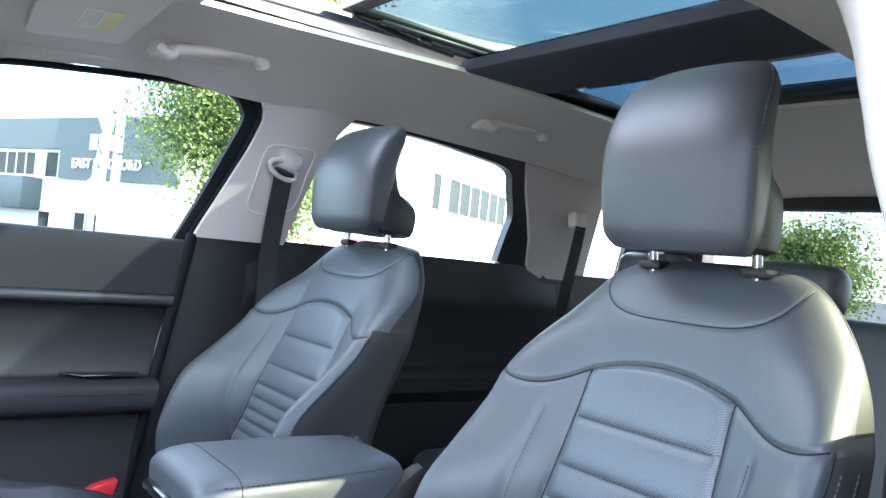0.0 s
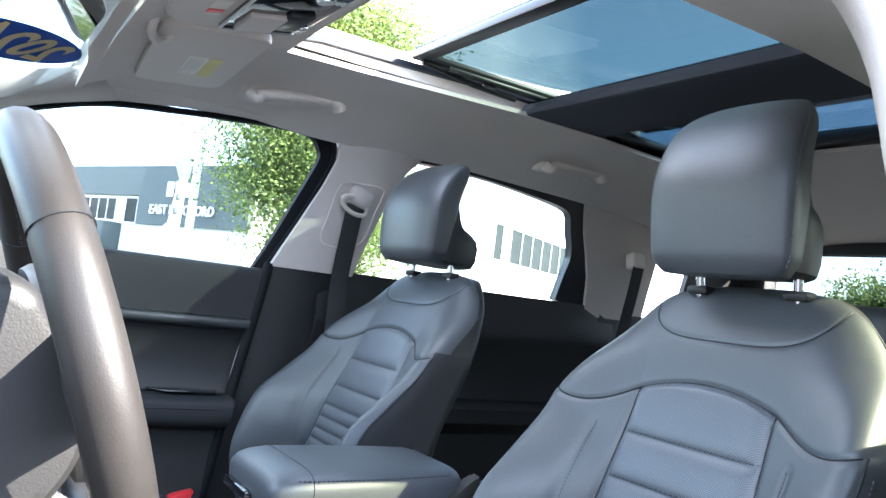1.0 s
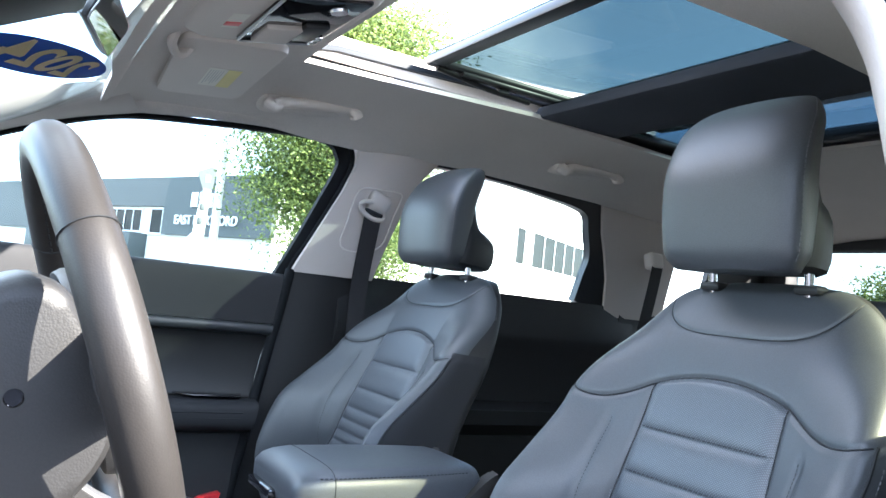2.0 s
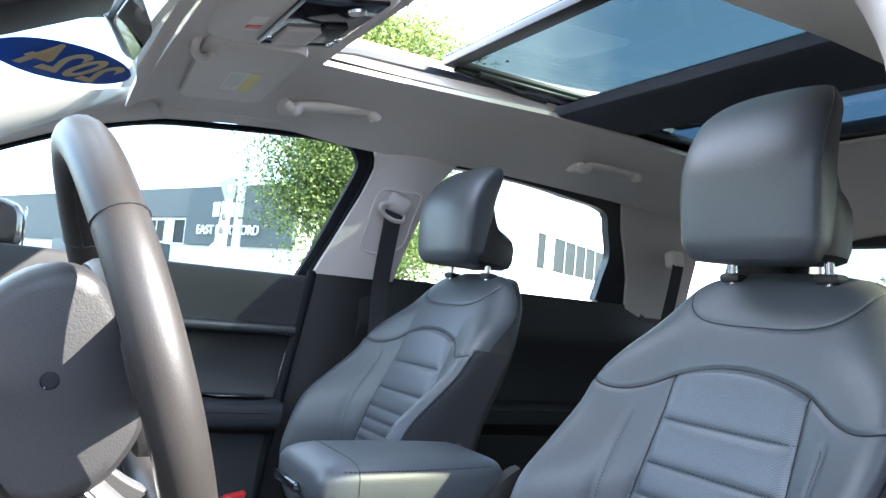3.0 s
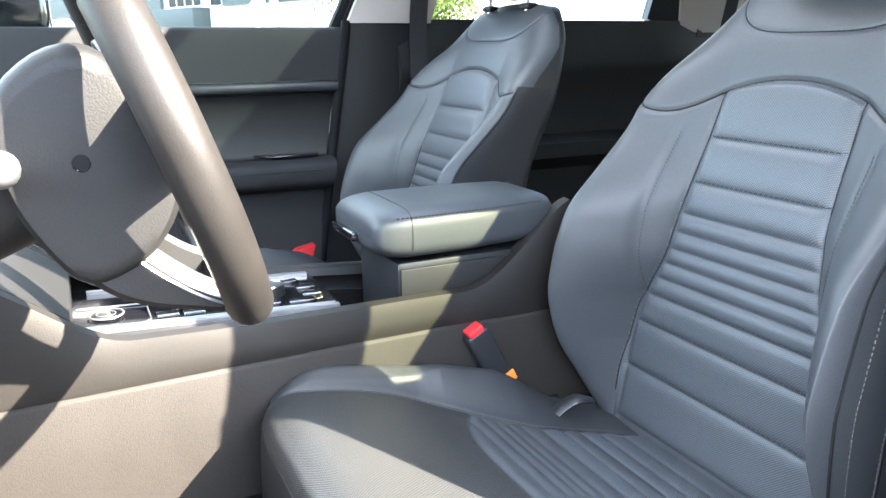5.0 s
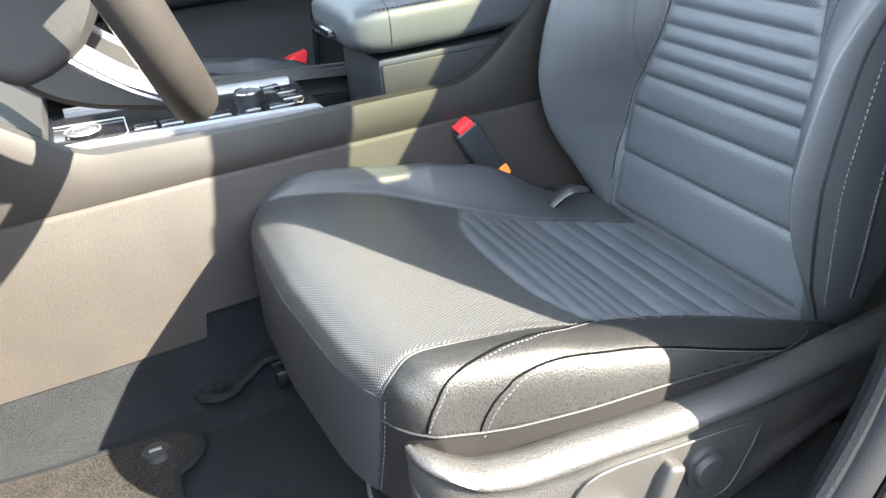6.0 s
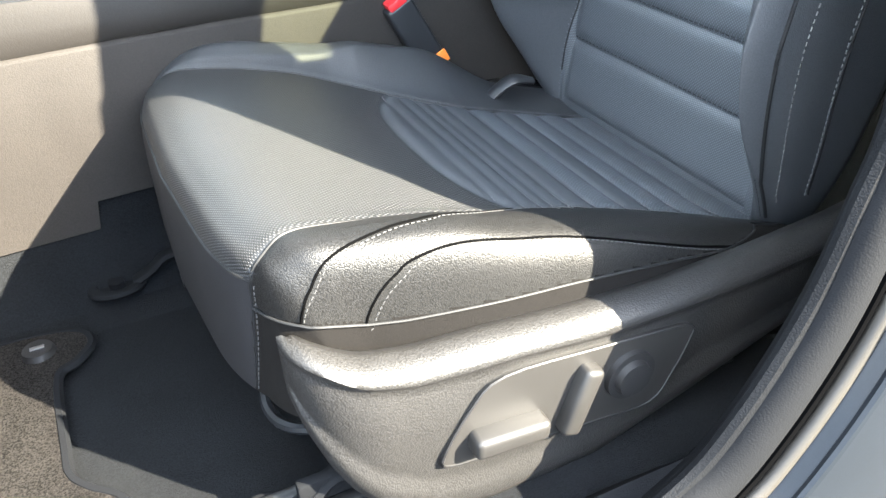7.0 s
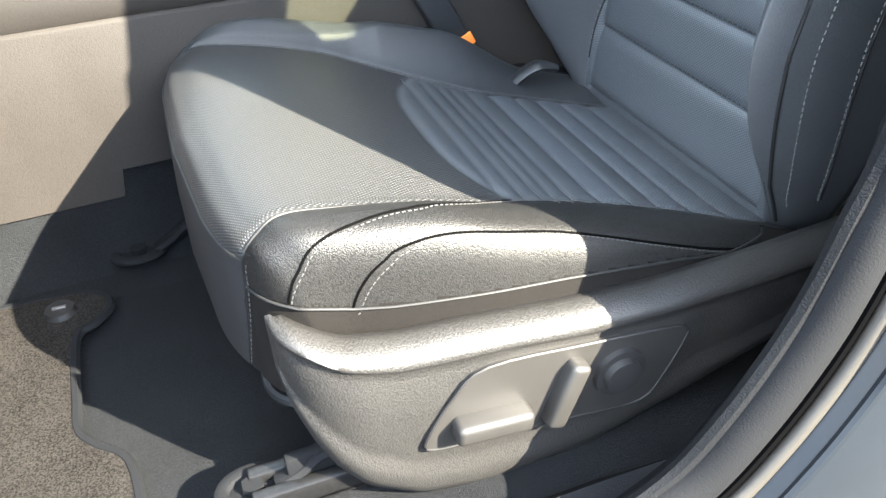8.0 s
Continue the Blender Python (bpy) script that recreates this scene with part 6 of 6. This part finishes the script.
def seat_shield():
    """The grained cover on the outer side of the driver's seat, with the seat switches."""
    t = thing("seat_side_cover", "grained black seat side cover with power seat switches", "seat cover panel", at=(0.3, -0.66, 0.5))
    off = Vector((-0.3, 0.66, -0.5))
    def top(x):
        return float(np.interp(x, [0.04, 0.05, 0.091, 0.134, 0.189, 0.287, 0.38, 0.484, 0.60, 0.70], [0.598, 0.597, 0.578, 0.568, 0.564, 0.553, 0.547, 0.548, 0.556, 0.572]))

    def bot(x):
        return float(np.interp(x, [0.036, 0.042, 0.055, 0.068, 0.091, 0.14, 0.20, 0.31, 0.42, 0.57, 0.70], [0.540, 0.505, 0.466, 0.440, 0.410, 0.374, 0.360, 0.360, 0.395, 0.45, 0.48]))
    def fold(x):
        return float(np.interp(x, [0.04, 0.06, 0.081, 0.126, 0.175, 0.226, 0.303, 0.40, 0.50, 0.60, 0.70], [0.588, 0.580, 0.567, 0.551, 0.545, 0.541, 0.530, 0.526, 0.528, 0.535, 0.55]))
    rings = []
    xs = np.concatenate([0.036 + 0.07 * np.linspace(0.04, 1, 22) ** 2, np.linspace(0.115, 0.72, 46)])
    for x in xs:
        a, b, f = top(x), bot(x), fold(x)
        h = min(1.0, max(0.15, (f - b) / 0.13))
        k = (0.106 - min(x, 0.106)) / 0.07
        nose = 0.056 * (1 - math.sqrt(max(0.0, 1 - k ** 2.2)))
        prof = [(-0.640, a - 0.030), (-0.6545, a - 0.010), (-0.660, a - 0.001), (-0.672, a + 0.001), (-0.684, a - (a - f) * 0.12), (-0.693, a - (a - f) * 0.45), (-0.6965, f + (a - f) * 0.25), (-0.694, f), (-0.6905, f - 0.004), (-0.692, f - 0.012 * h), (-0.694, b + (f - b) * 0.65), (-0.6905, b + 0.062 * h), (-0.690, b + 0.050 * h), (-0.6935, b + 0.040 * h), (-0.693, b + 0.022 * h), (-0.686, b + 0.006 * h), (-0.672, b), (-0.645, b + 0.01)]
        rings.append([Vector((x, min(y + nose, -0.6385), z)) + off for y, z in prof])
    bm = bmesh.new()
    skin(bm, rings)
    part("cover", bm, PLASTIC_SHIELD, t, "", True, 75)
    bm = bmesh.new()
    pl = [(0.146, 0.462), (0.172, 0.505), (0.205, 0.530), (0.30, 0.522), (0.390, 0.511), (0.407, 0.505), (0.409, 0.494), (0.392, 0.455), (0.367, 0.424), (0.30, 0.430), (0.20, 0.441), (0.152, 0.448)]
    lp = spline([(x, -0.6965, z) for x, z in pl], 4, True)
    slab(bm, [p + off for p in lp], (0, 0.01, 0))
    pn = part("switch_panel", bm, SWITCH, t, "smooth black switch panel")
    bm = bmesh.new()
    tube(bm, [p + off for p in lp], 0.0014, 5, True)
    part("panel_edge", bm, PLASTIC, pn)
    bm = bmesh.new()
    box(bm, Vector((0.206, -0.703, 0.468)) + off, (0.074, 0.026, 0.022), 0.006, rot(0, 6, 0), 3)
    part("slide_switch", bm, SWITCH, pn, "long slide switch")
    bm = bmesh.new()
    box(bm, Vector((0.279, -0.701, 0.474)) + off, (0.021, 0.022, 0.074), 0.006, rot(0, 20, 0), 3)
    part("recline_switch", bm, SWITCH, pn, "upright recline switch")
    bm = bmesh.new()
    cyl(bm, Vector((0.337, -0.690, 0.476)) + off, Vector((0.337, -0.702, 0.476)) + off, 0.028, 40, 0.026)
    kb = part("lumbar_switch", bm, PLASTIC, pn, "round lumbar switch")
    bm = bmesh.new()
    cyl(bm, Vector((0.337, -0.700, 0.476)) + off, Vector((0.337, -0.7085, 0.476)) + off, 0.0195, 40, 0.0175)
    part("pad", bm, PLASTIC, kb)


seat_shield()


def door_mirror():
    """The outside mirror seen through the passenger window."""
    t = thing("door_mirror", "black outside mirror on the passenger door", "mirror", at=(-0.25, 0.93, 1.19))
    bm = bmesh.new()
    rings = []
    for y, k in ((-0.10, 0.82), (-0.09, 0.95), (-0.05, 1.0), (0.06, 1.0), (0.12, 0.92), (0.14, 0.75)):
        rings.append([(-0.02 + 0.078 * k * math.copysign(abs(math.cos(b)) ** 0.6, math.cos(b)), y, 0.005 + 0.066 * k * math.copysign(abs(math.sin(b)) ** 0.6, math.sin(b))) for b in np.linspace(0, 2 * math.pi, 28, endpoint=False)])
    skin(bm, rings)
    part("housing", bm, GLOSS, t)
    bm = bmesh.new()
    box(bm, (0.060, 0.02, 0.005), (0.004, 0.19, 0.105), 0.0015)
    part("mirror_glass", bm, CHROME, t, "bright mirror glass")
    bm = bmesh.new()
    box(bm, (-0.03, -0.10, -0.055), (0.07, 0.14, 0.03), 0.010)
    part("foot", bm, PLASTIC, t)


door_mirror()


# ---- outside ----
ASPHALT = material("asphalt", (0.05, 0.05, 0.052), 0.9, bump=0.6, grain_scale=60, grain=0.3, stain=0.3, stain_scale=0.5)
WHITE = material("white_plaster", (0.75, 0.76, 0.72), 0.8, stain=0.08, stain_scale=0.4)
DARKCLAD = material("dark_cladding", (0.06, 0.075, 0.075), 0.6, stain=0.1, stain_scale=0.5)
BLDGLASS = material("building_glass", (0.012, 0.014, 0.0135), 0.4, spec=0.1, stain=0.2, stain_scale=0.4)
LETTER = material("white_letters", (0.8, 0.82, 0.8), 0.5)
BARK = material("bark", (0.12, 0.09, 0.065), 0.9, bump=0.8, grain_scale=30, grain=0.4)
SKYBLOCK = material("grey_plaster", (0.16, 0.16, 0.165), 0.9, bump=0.5, grain_scale=80, stain=0.2, stain_scale=1.5)
BANNER = material("grey_banner_cloth", (0.30, 0.33, 0.32), 0.8, stain=0.2, stain_scale=4)
POLE = material("pale_paint", (0.7, 0.72, 0.7), 0.5)


def leaf_material():
    m = material("leaves", (0.10, 0.17, 0.03), 0.55)
    n, l = m.node_tree.nodes, m.node_tree.links
    g = n.new("ShaderNodeNewGeometry")
    r = n.new("ShaderNodeValToRGB")
    r.color_ramp.elements[0].color, r.color_ramp.elements[1].color = (0.045, 0.085, 0.022, 1), (0.24, 0.30, 0.075, 1)
    l.new(g.outputs["Random Per Island"], r.inputs["Fac"])
    b = n["Principled BSDF"]
    l.new(r.outputs["Color"], b.inputs["Base Color"])
    t = n.new("ShaderNodeBsdfTranslucent")
    l.new(r.outputs["Color"], t.inputs["Color"])
    mx = n.new("ShaderNodeMixShader")
    mx.inputs[0].default_value = 0.45
    l.new(b.outputs[0], mx.inputs[1])
    l.new(t.outputs[0], mx.inputs[2])
    l.new(mx.outputs[0], n["Material Output"].inputs["Surface"])
    return m


LEAVES = leaf_material()

bm = bmesh.new()
box(bm, (0, 0, -0.05), (1200, 1200, 0.1), 0)
tagged(part("ground", bm, ASPHALT, None, "", False), "dark asphalt yard reaching to the horizon", "ground", kind="structure")


def tree(base, height, spread, low, seed, leaves, label, size=0.075):
    """A tapered trunk with limbs and a ragged crown of single leaves in clumps."""
    rnd = random.Random(seed)
    t = thing("tree", label, "tree", "yard trees", at=base)
    bm = bmesh.new()
    tube(bm, spline([(0, 0, 0), (0.05, 0.03, height * 0.3), (0.0, 0.06, height * 0.6), (0.05, 0, height * 0.92)], 4), [0.12 * (1 - 0.9 * i / 12) for i in range(13)], 8)
    tips = []
    for i in range(46):
        z0 = low + (height * 0.85 - low) * rnd.random()
        a = rnd.random() * 2 * math.pi
        shape = math.sin(math.pi * min(1.0, 0.18 + 0.82 * (z0 - low) / (height - low))) ** 0.7
        r = spread * shape * (0.55 + 0.5 * rnd.random())
        tip = Vector((r * math.cos(a), r * math.sin(a), z0 + 0.25 * r + 0.3 * rnd.random()))
        mid = tip * 0.5 + Vector((0, 0, z0 * 0.5 - 0.1))
        tube(bm, [(0.03, 0.03, z0 - 0.25), mid, tip], [0.035, 0.022, 0.008], 5)
        tips += [(tip, 0.42), (mid.lerp(tip, 0.5), 0.40), (mid, 0.30)]
    part("trunk", bm, BARK, t)
    verts, faces = [], []
    for _ in range(leaves):
        c, k = tips[rnd.randrange(len(tips))]
        g = lambda: max(-1.7, min(1.7, rnd.gauss(0, 1)))
        p = c + Vector((g() * k, g() * k, g() * k * 0.8))
        if p.z < low - 0.3:
            continue
        d = Vector((rnd.gauss(0, 1), rnd.gauss(0, 1), rnd.gauss(-0.3, 0.7))).normalized()
        sd = d.cross(Vector((rnd.gauss(0, 1), rnd.gauss(0, 1), rnd.gauss(0, 1)))).normalized()
        s = size * (0.6 + 0.8 * rnd.random())
        i = len(verts)
        up = sd.cross(d) * s * 0.12
        verts += [p, p + d * s * 0.5 + sd * s * 0.26 + up, p + d * s, p + d * s * 0.5 - sd * s * 0.26 + up]
        faces.append((i, i + 1, i + 2, i + 3))
    raw("crown", verts, faces, LEAVES, t, "", False)
    return t


tree((4.05, 9.3, 0), 6.2, 1.15, 1.75, 3, 120000, "broad leafy green tree standing near the car", 0.056)
tree((5.7, 12.5, 0), 5.6, 1.5, 0.9, 5, 60000, "dark green leafy tree behind the other tree", 0.062)
tree((17.6, 8.1, 0), 2.75, 1.1, 0.6, 8, 26000, "rounded green tree behind the car", 0.09)
tree((-6.5, 22.0, 0), 5.0, 1.8, 1.0, 9, 9000, "pale green tree at the yard's edge", 0.12)


# unseen wall added behind the camera to hold back low sky light
bm = bmesh.new()
box(bm, (1.0, -9.0, 1.6), (40.0, 0.3, 3.2), 0.02)
tagged(part("sky_block_wall", bm, SKYBLOCK, None, "", False), "unseen plain grey plastered wall added to block low sky light", "wall", kind="structure")


def lettering(text, size, extrude, offset, name, mat, parent, m, align="LEFT"):
    """Each character of a line of text as a part of its own."""
    cu = bpy.data.curves.new("text", "FONT")
    cu.body, cu.size, cu.extrude, cu.offset, cu.align_x, cu.align_y = text, size, extrude, offset, align, "CENTER" if align == "CENTER" else "TOP_BASELINE"
    ob = new("text", cu)
    me = bpy.data.meshes.new_from_object(ob.evaluated_get(bpy.context.evaluated_depsgraph_get()))
    bpy.data.objects.remove(ob)
    bm = bmesh.new()
    bm.from_mesh(me)
    bmesh.ops.remove_doubles(bm, verts=list(bm.verts), dist=1e-6)
    bm.verts.ensure_lookup_table()
    seen, groups = set(), []
    for v in bm.verts:
        if v.index in seen:
            continue
        todo, grp = [v], []
        seen.add(v.index)
        while todo:
            w = todo.pop()
            grp.append(w)
            for e in w.link_edges:
                o = e.other_vert(w)
                if o.index not in seen:
                    seen.add(o.index)
                    todo.append(o)
        groups.append(grp)
    for grp in groups:
        ids = {v.index: k for k, v in enumerate(grp)}
        faces = [[ids[v.index] for v in f.verts] for f in bm.faces if f.verts[0].index in ids]
        c = raw(name, [v.co.copy() for v in grp], faces, mat, parent, "", False)
        c.matrix_basis = m
    bm.free()


def wall_frame(origin, ang):
    return Matrix.Translation(origin) @ rot(0, 0, ang)


def window_unit(parent, x, z, w, h, panes, y=0.0):
    bm = bmesh.new()
    for c, s in (((x + w / 2, y - 0.02, z), (w + 0.1, 0.08, 0.06)), ((x + w / 2, y - 0.02, z + h), (w + 0.1, 0.08, 0.06)), ((x, y - 0.02, z + h / 2), (0.04, 0.05, h)), ((x + w, y - 0.02, z + h / 2), (0.04, 0.05, h))):
        box(bm, c, s, 0.008)
    for i in range(1, panes):
        box(bm, (x + w * i / panes, y - 0.02, z + h / 2), (0.035, 0.05, h), 0.006)
    fr = part("window", bm, POLE, parent, "white framed window")
    for i in range(panes):
        bm = bmesh.new()
        box(bm, (x + w * (i + 0.5) / panes, y - 0.01, z + h / 2), (w / panes - 0.03, 0.02, h - 0.04), 0)
        part("pane", bm, BLDGLASS, fr, "", False)


def sign_building():
    # its front runs from near the tree away to the left
    t = thing("office_building", "white office building with dark grey upper band and raised white letters", "building")
    t.matrix_basis = wall_frame((5.68, 19.03, 0), -68)
    bm = bmesh.new()
    box(bm, (-15.5, 4.0, 1.98), (33.0, 8, 3.96), 0.02)
    part("wall", bm, WHITE, t)
    bm = bmesh.new()
    for x0, x1, z0, z1 in ((-3.85, 1.05, 2.28, 3.98), (-7.4, -3.85, 3.10, 3.98), (-20.0, -7.4, 2.28, 3.98)):
        box(bm, ((x0 + x1) / 2, -0.05, (z0 + z1) / 2), (x1 - x0, 0.14, z1 - z0), 0)
    part("dark_band", bm, DARKCLAD, t, "dark grey cladding band")
    window_unit(t, -7.05, 2.32, 1.95, 0.70, 4)
    window_unit(t, -4.62, 2.28, 0.62, 0.76, 1)
    window_unit(t, -3.06, 0.50, 1.02, 0.90, 2)
    bm = bmesh.new()
    box(bm, (-8.0, -0.30, 1.80), (6.6, 0.6, 0.92), 0.03)
    part("canopy", bm, DARKCLAD, t, "dark flat entrance canopy")
    bm = bmesh.new()
    box(bm, (-4.45, -0.03, 0.66), (0.42, 0.06, 1.32), 0.01)
    part("door", bm, BLDGLASS, t, "dark side door")
    lettering("EAST HARTFORD", 0.375, 0.02, 0.004, "letter", LETTER, t, Matrix.Translation((-3.21, -0.15, 2.59)) @ rot(90, 0, 0))
    bm = bmesh.new()
    for x, z, w, h in ((-2.35, 3.30, 0.30, 0.42), (-1.95, 3.42, 0.34, 0.20), (-1.62, 3.28, 0.22, 0.40)):
        box(bm, (x, -0.14, z), (w, 0.04, h), 0.01)
    part("emblem", bm, LETTER, t, "plain white emblem shapes")


sign_building()


def white_building():
    t = thing("white_building", "plain white two-storey building with a long window strip", "building")
    t.matrix_basis = wall_frame((15.14, 20.0, 0), 30.2)
    bm = bmesh.new()
    box(bm, (5.2, 4.0, 2.75), (15, 8, 5.5), 0.02)
    part("wall", bm, WHITE, t)
    bm = bmesh.new()
    box(bm, (5.2, 4.0, 5.55), (15.2, 8.2, 0.12), 0.02)
    part("parapet", bm, POLE, t)
    window_unit(t, 0.0, 2.75, 0.74, 1.28, 1)
    window_unit(t, 1.48, 2.75, 6.58, 1.28, 6)


white_building()


def lamp_post():
    t = thing("lamp_post", "tall pale painted lamp post in the yard", "lamp post", at=(3.05, 12.0, 0))
    bm = bmesh.new()
    tube(bm, [(0, 0, 0), (0, 0, 4), (0, 0, 8)], [0.075, 0.065, 0.05], 12)
    part("pole", bm, POLE, t)
    bm = bmesh.new()
    box(bm, (0.3, 0, 8.0), (0.7, 0.2, 0.08), 0.02)
    part("lamp_head", bm, POLE, t)


lamp_post()


def pylon_sign():
    t = thing("pylon_sign", "slim grey banner sign with dark angled top", "sign", at=(3.90, 17.0, 0))
    bm = bmesh.new()
    slab(bm, [(-0.13, -0.03, 1.95), (0.16, -0.03, 1.95), (0.20, -0.03, 3.35), (0.02, -0.03, 3.35)], (0, 0.03, 0))
    part("banner", bm, BANNER, t)
    bm = bmesh.new()
    slab(bm, [(-0.16, -0.05, 3.55), (0.12, -0.05, 3.70), (0.28, -0.05, 3.68), (0.22, -0.05, 3.20), (0.02, -0.05, 3.10)], (0, 0.05, 0))
    part("top_flag", bm, DARKCLAD, t, "dark angled flag")
    for i in range(4):
        bm = bmesh.new()
        box(bm, (0.09 - 0.02 * i, -0.05, 3.42 - 0.33 * i), (0.10, 0.02, 0.16), 0.01)
        part("bar", bm, LETTER if i < 2 else DARKCLAD, t)
    bm = bmesh.new()
    slab(bm, [(-0.26, -0.1, 1.90), (0.14, -0.1, 1.90), (0.10, -0.1, 2.12), (-0.12, -0.1, 2.12)], (0, 0.2, 0), 0.02)
    box(bm, (-0.05, 0, 0.96), (0.12, 0.12, 1.90), 0.01)
    part("base", bm, POLE, t)


pylon_sign()


def red_car():
    RP = material("red_paint", (0.55, 0.02, 0.04), 0.2, coat=1.0)
    t = thing("parked_car", "red parked car with dark windows", "car", at=(9.2, 15.5, 0))
    t.rotation_euler = (0, 0, radians(25))
    bm = bmesh.new()
    prof = [(-2.1, 0.35), (-2.15, 0.75), (-1.2, 0.95), (-0.6, 1.40), (0.7, 1.45), (1.5, 1.0), (2.1, 0.9), (2.15, 0.35)]
    rings = []
    for y, k in ((-0.88, 0.94), (-0.80, 1.0), (0.80, 1.0), (0.88, 0.94)):
        rings.append([(x * k, y, 0.3 + (z - 0.3) * k) for x, z in prof])
    skin(bm, rings)
    part("body", bm, RP, t)
    bm = bmesh.new()
    for y in (-0.885, 0.885):
        slab(bm, [(-1.0, y, 0.98), (-0.55, y, 1.30), (0.65, y, 1.33), (1.2, y, 0.98)], (0, 0.01, 0))
    part("window", bm, BLDGLASS, t)
    for x in (-1.35, 1.35):
        for y in (-0.82, 0.82):
            bm = bmesh.new()
            cyl(bm, (x, y - 0.1, 0.32), (x, y + 0.1, 0.32), 0.32, 24)
            part("wheel", bm, RUBBER, t)


red_car()


def sheer(m, share):
    """Lets part of the light behind a thin sheet shine through it."""
    n, l = m.node_tree.nodes, m.node_tree.links
    b = n["Principled BSDF"]
    t = n.new("ShaderNodeBsdfTranslucent")
    l.new(b.inputs["Base Color"].links[0].from_socket, t.inputs["Color"])
    mx = n.new("ShaderNodeMixShader")
    mx.inputs[0].default_value = share
    l.new(b.outputs[0], mx.inputs[1])
    l.new(t.outputs[0], mx.inputs[2])
    l.new(mx.outputs[0], n["Material Output"].inputs["Surface"])
    return m


def sticker():
    """The oval year sticker on the windscreen, read from outside."""
    t = thing("windscreen_sticker", "blue oval windscreen sticker with cream year digits", "sticker")
    BL = sheer(material("blue_sticker", (0.010, 0.062, 0.19), 0.6, spec=0.1, stain=0.05), 0.5)
    CREAM = sheer(material("cream_print", (0.90, 0.78, 0.46), 0.6, spec=0.1, stain=0.03), 0.65)
    slope = math.atan2(1.478 - 0.975, -0.03 + 0.98)
    t.matrix_basis = Matrix.Translation((-0.162, 0.094, 1.478 - 0.132 * math.tan(slope) - 0.004)) @ rot(0, -math.degrees(slope), 0) @ rot(0, 0, -23.2)
    bm = bmesh.new()
    slab(bm, [(0.048 * math.sin(a), 0.253 * math.cos(a), 0) for a in np.linspace(0, 2 * math.pi, 56, endpoint=False)], (0, 0, -0.0008))
    part("backing", bm, BL, t)
    lettering("2024", 0.088, 0.0004, 0.002, "digit", CREAM, t, Matrix.Translation((0, 0, -0.0024)) @ Matrix(((0, 1, 0, 0), (-1.8, 0, 0, 0), (0, 0, 1, 0), (0, 0, 0, 1))), "CENTER")


sticker()
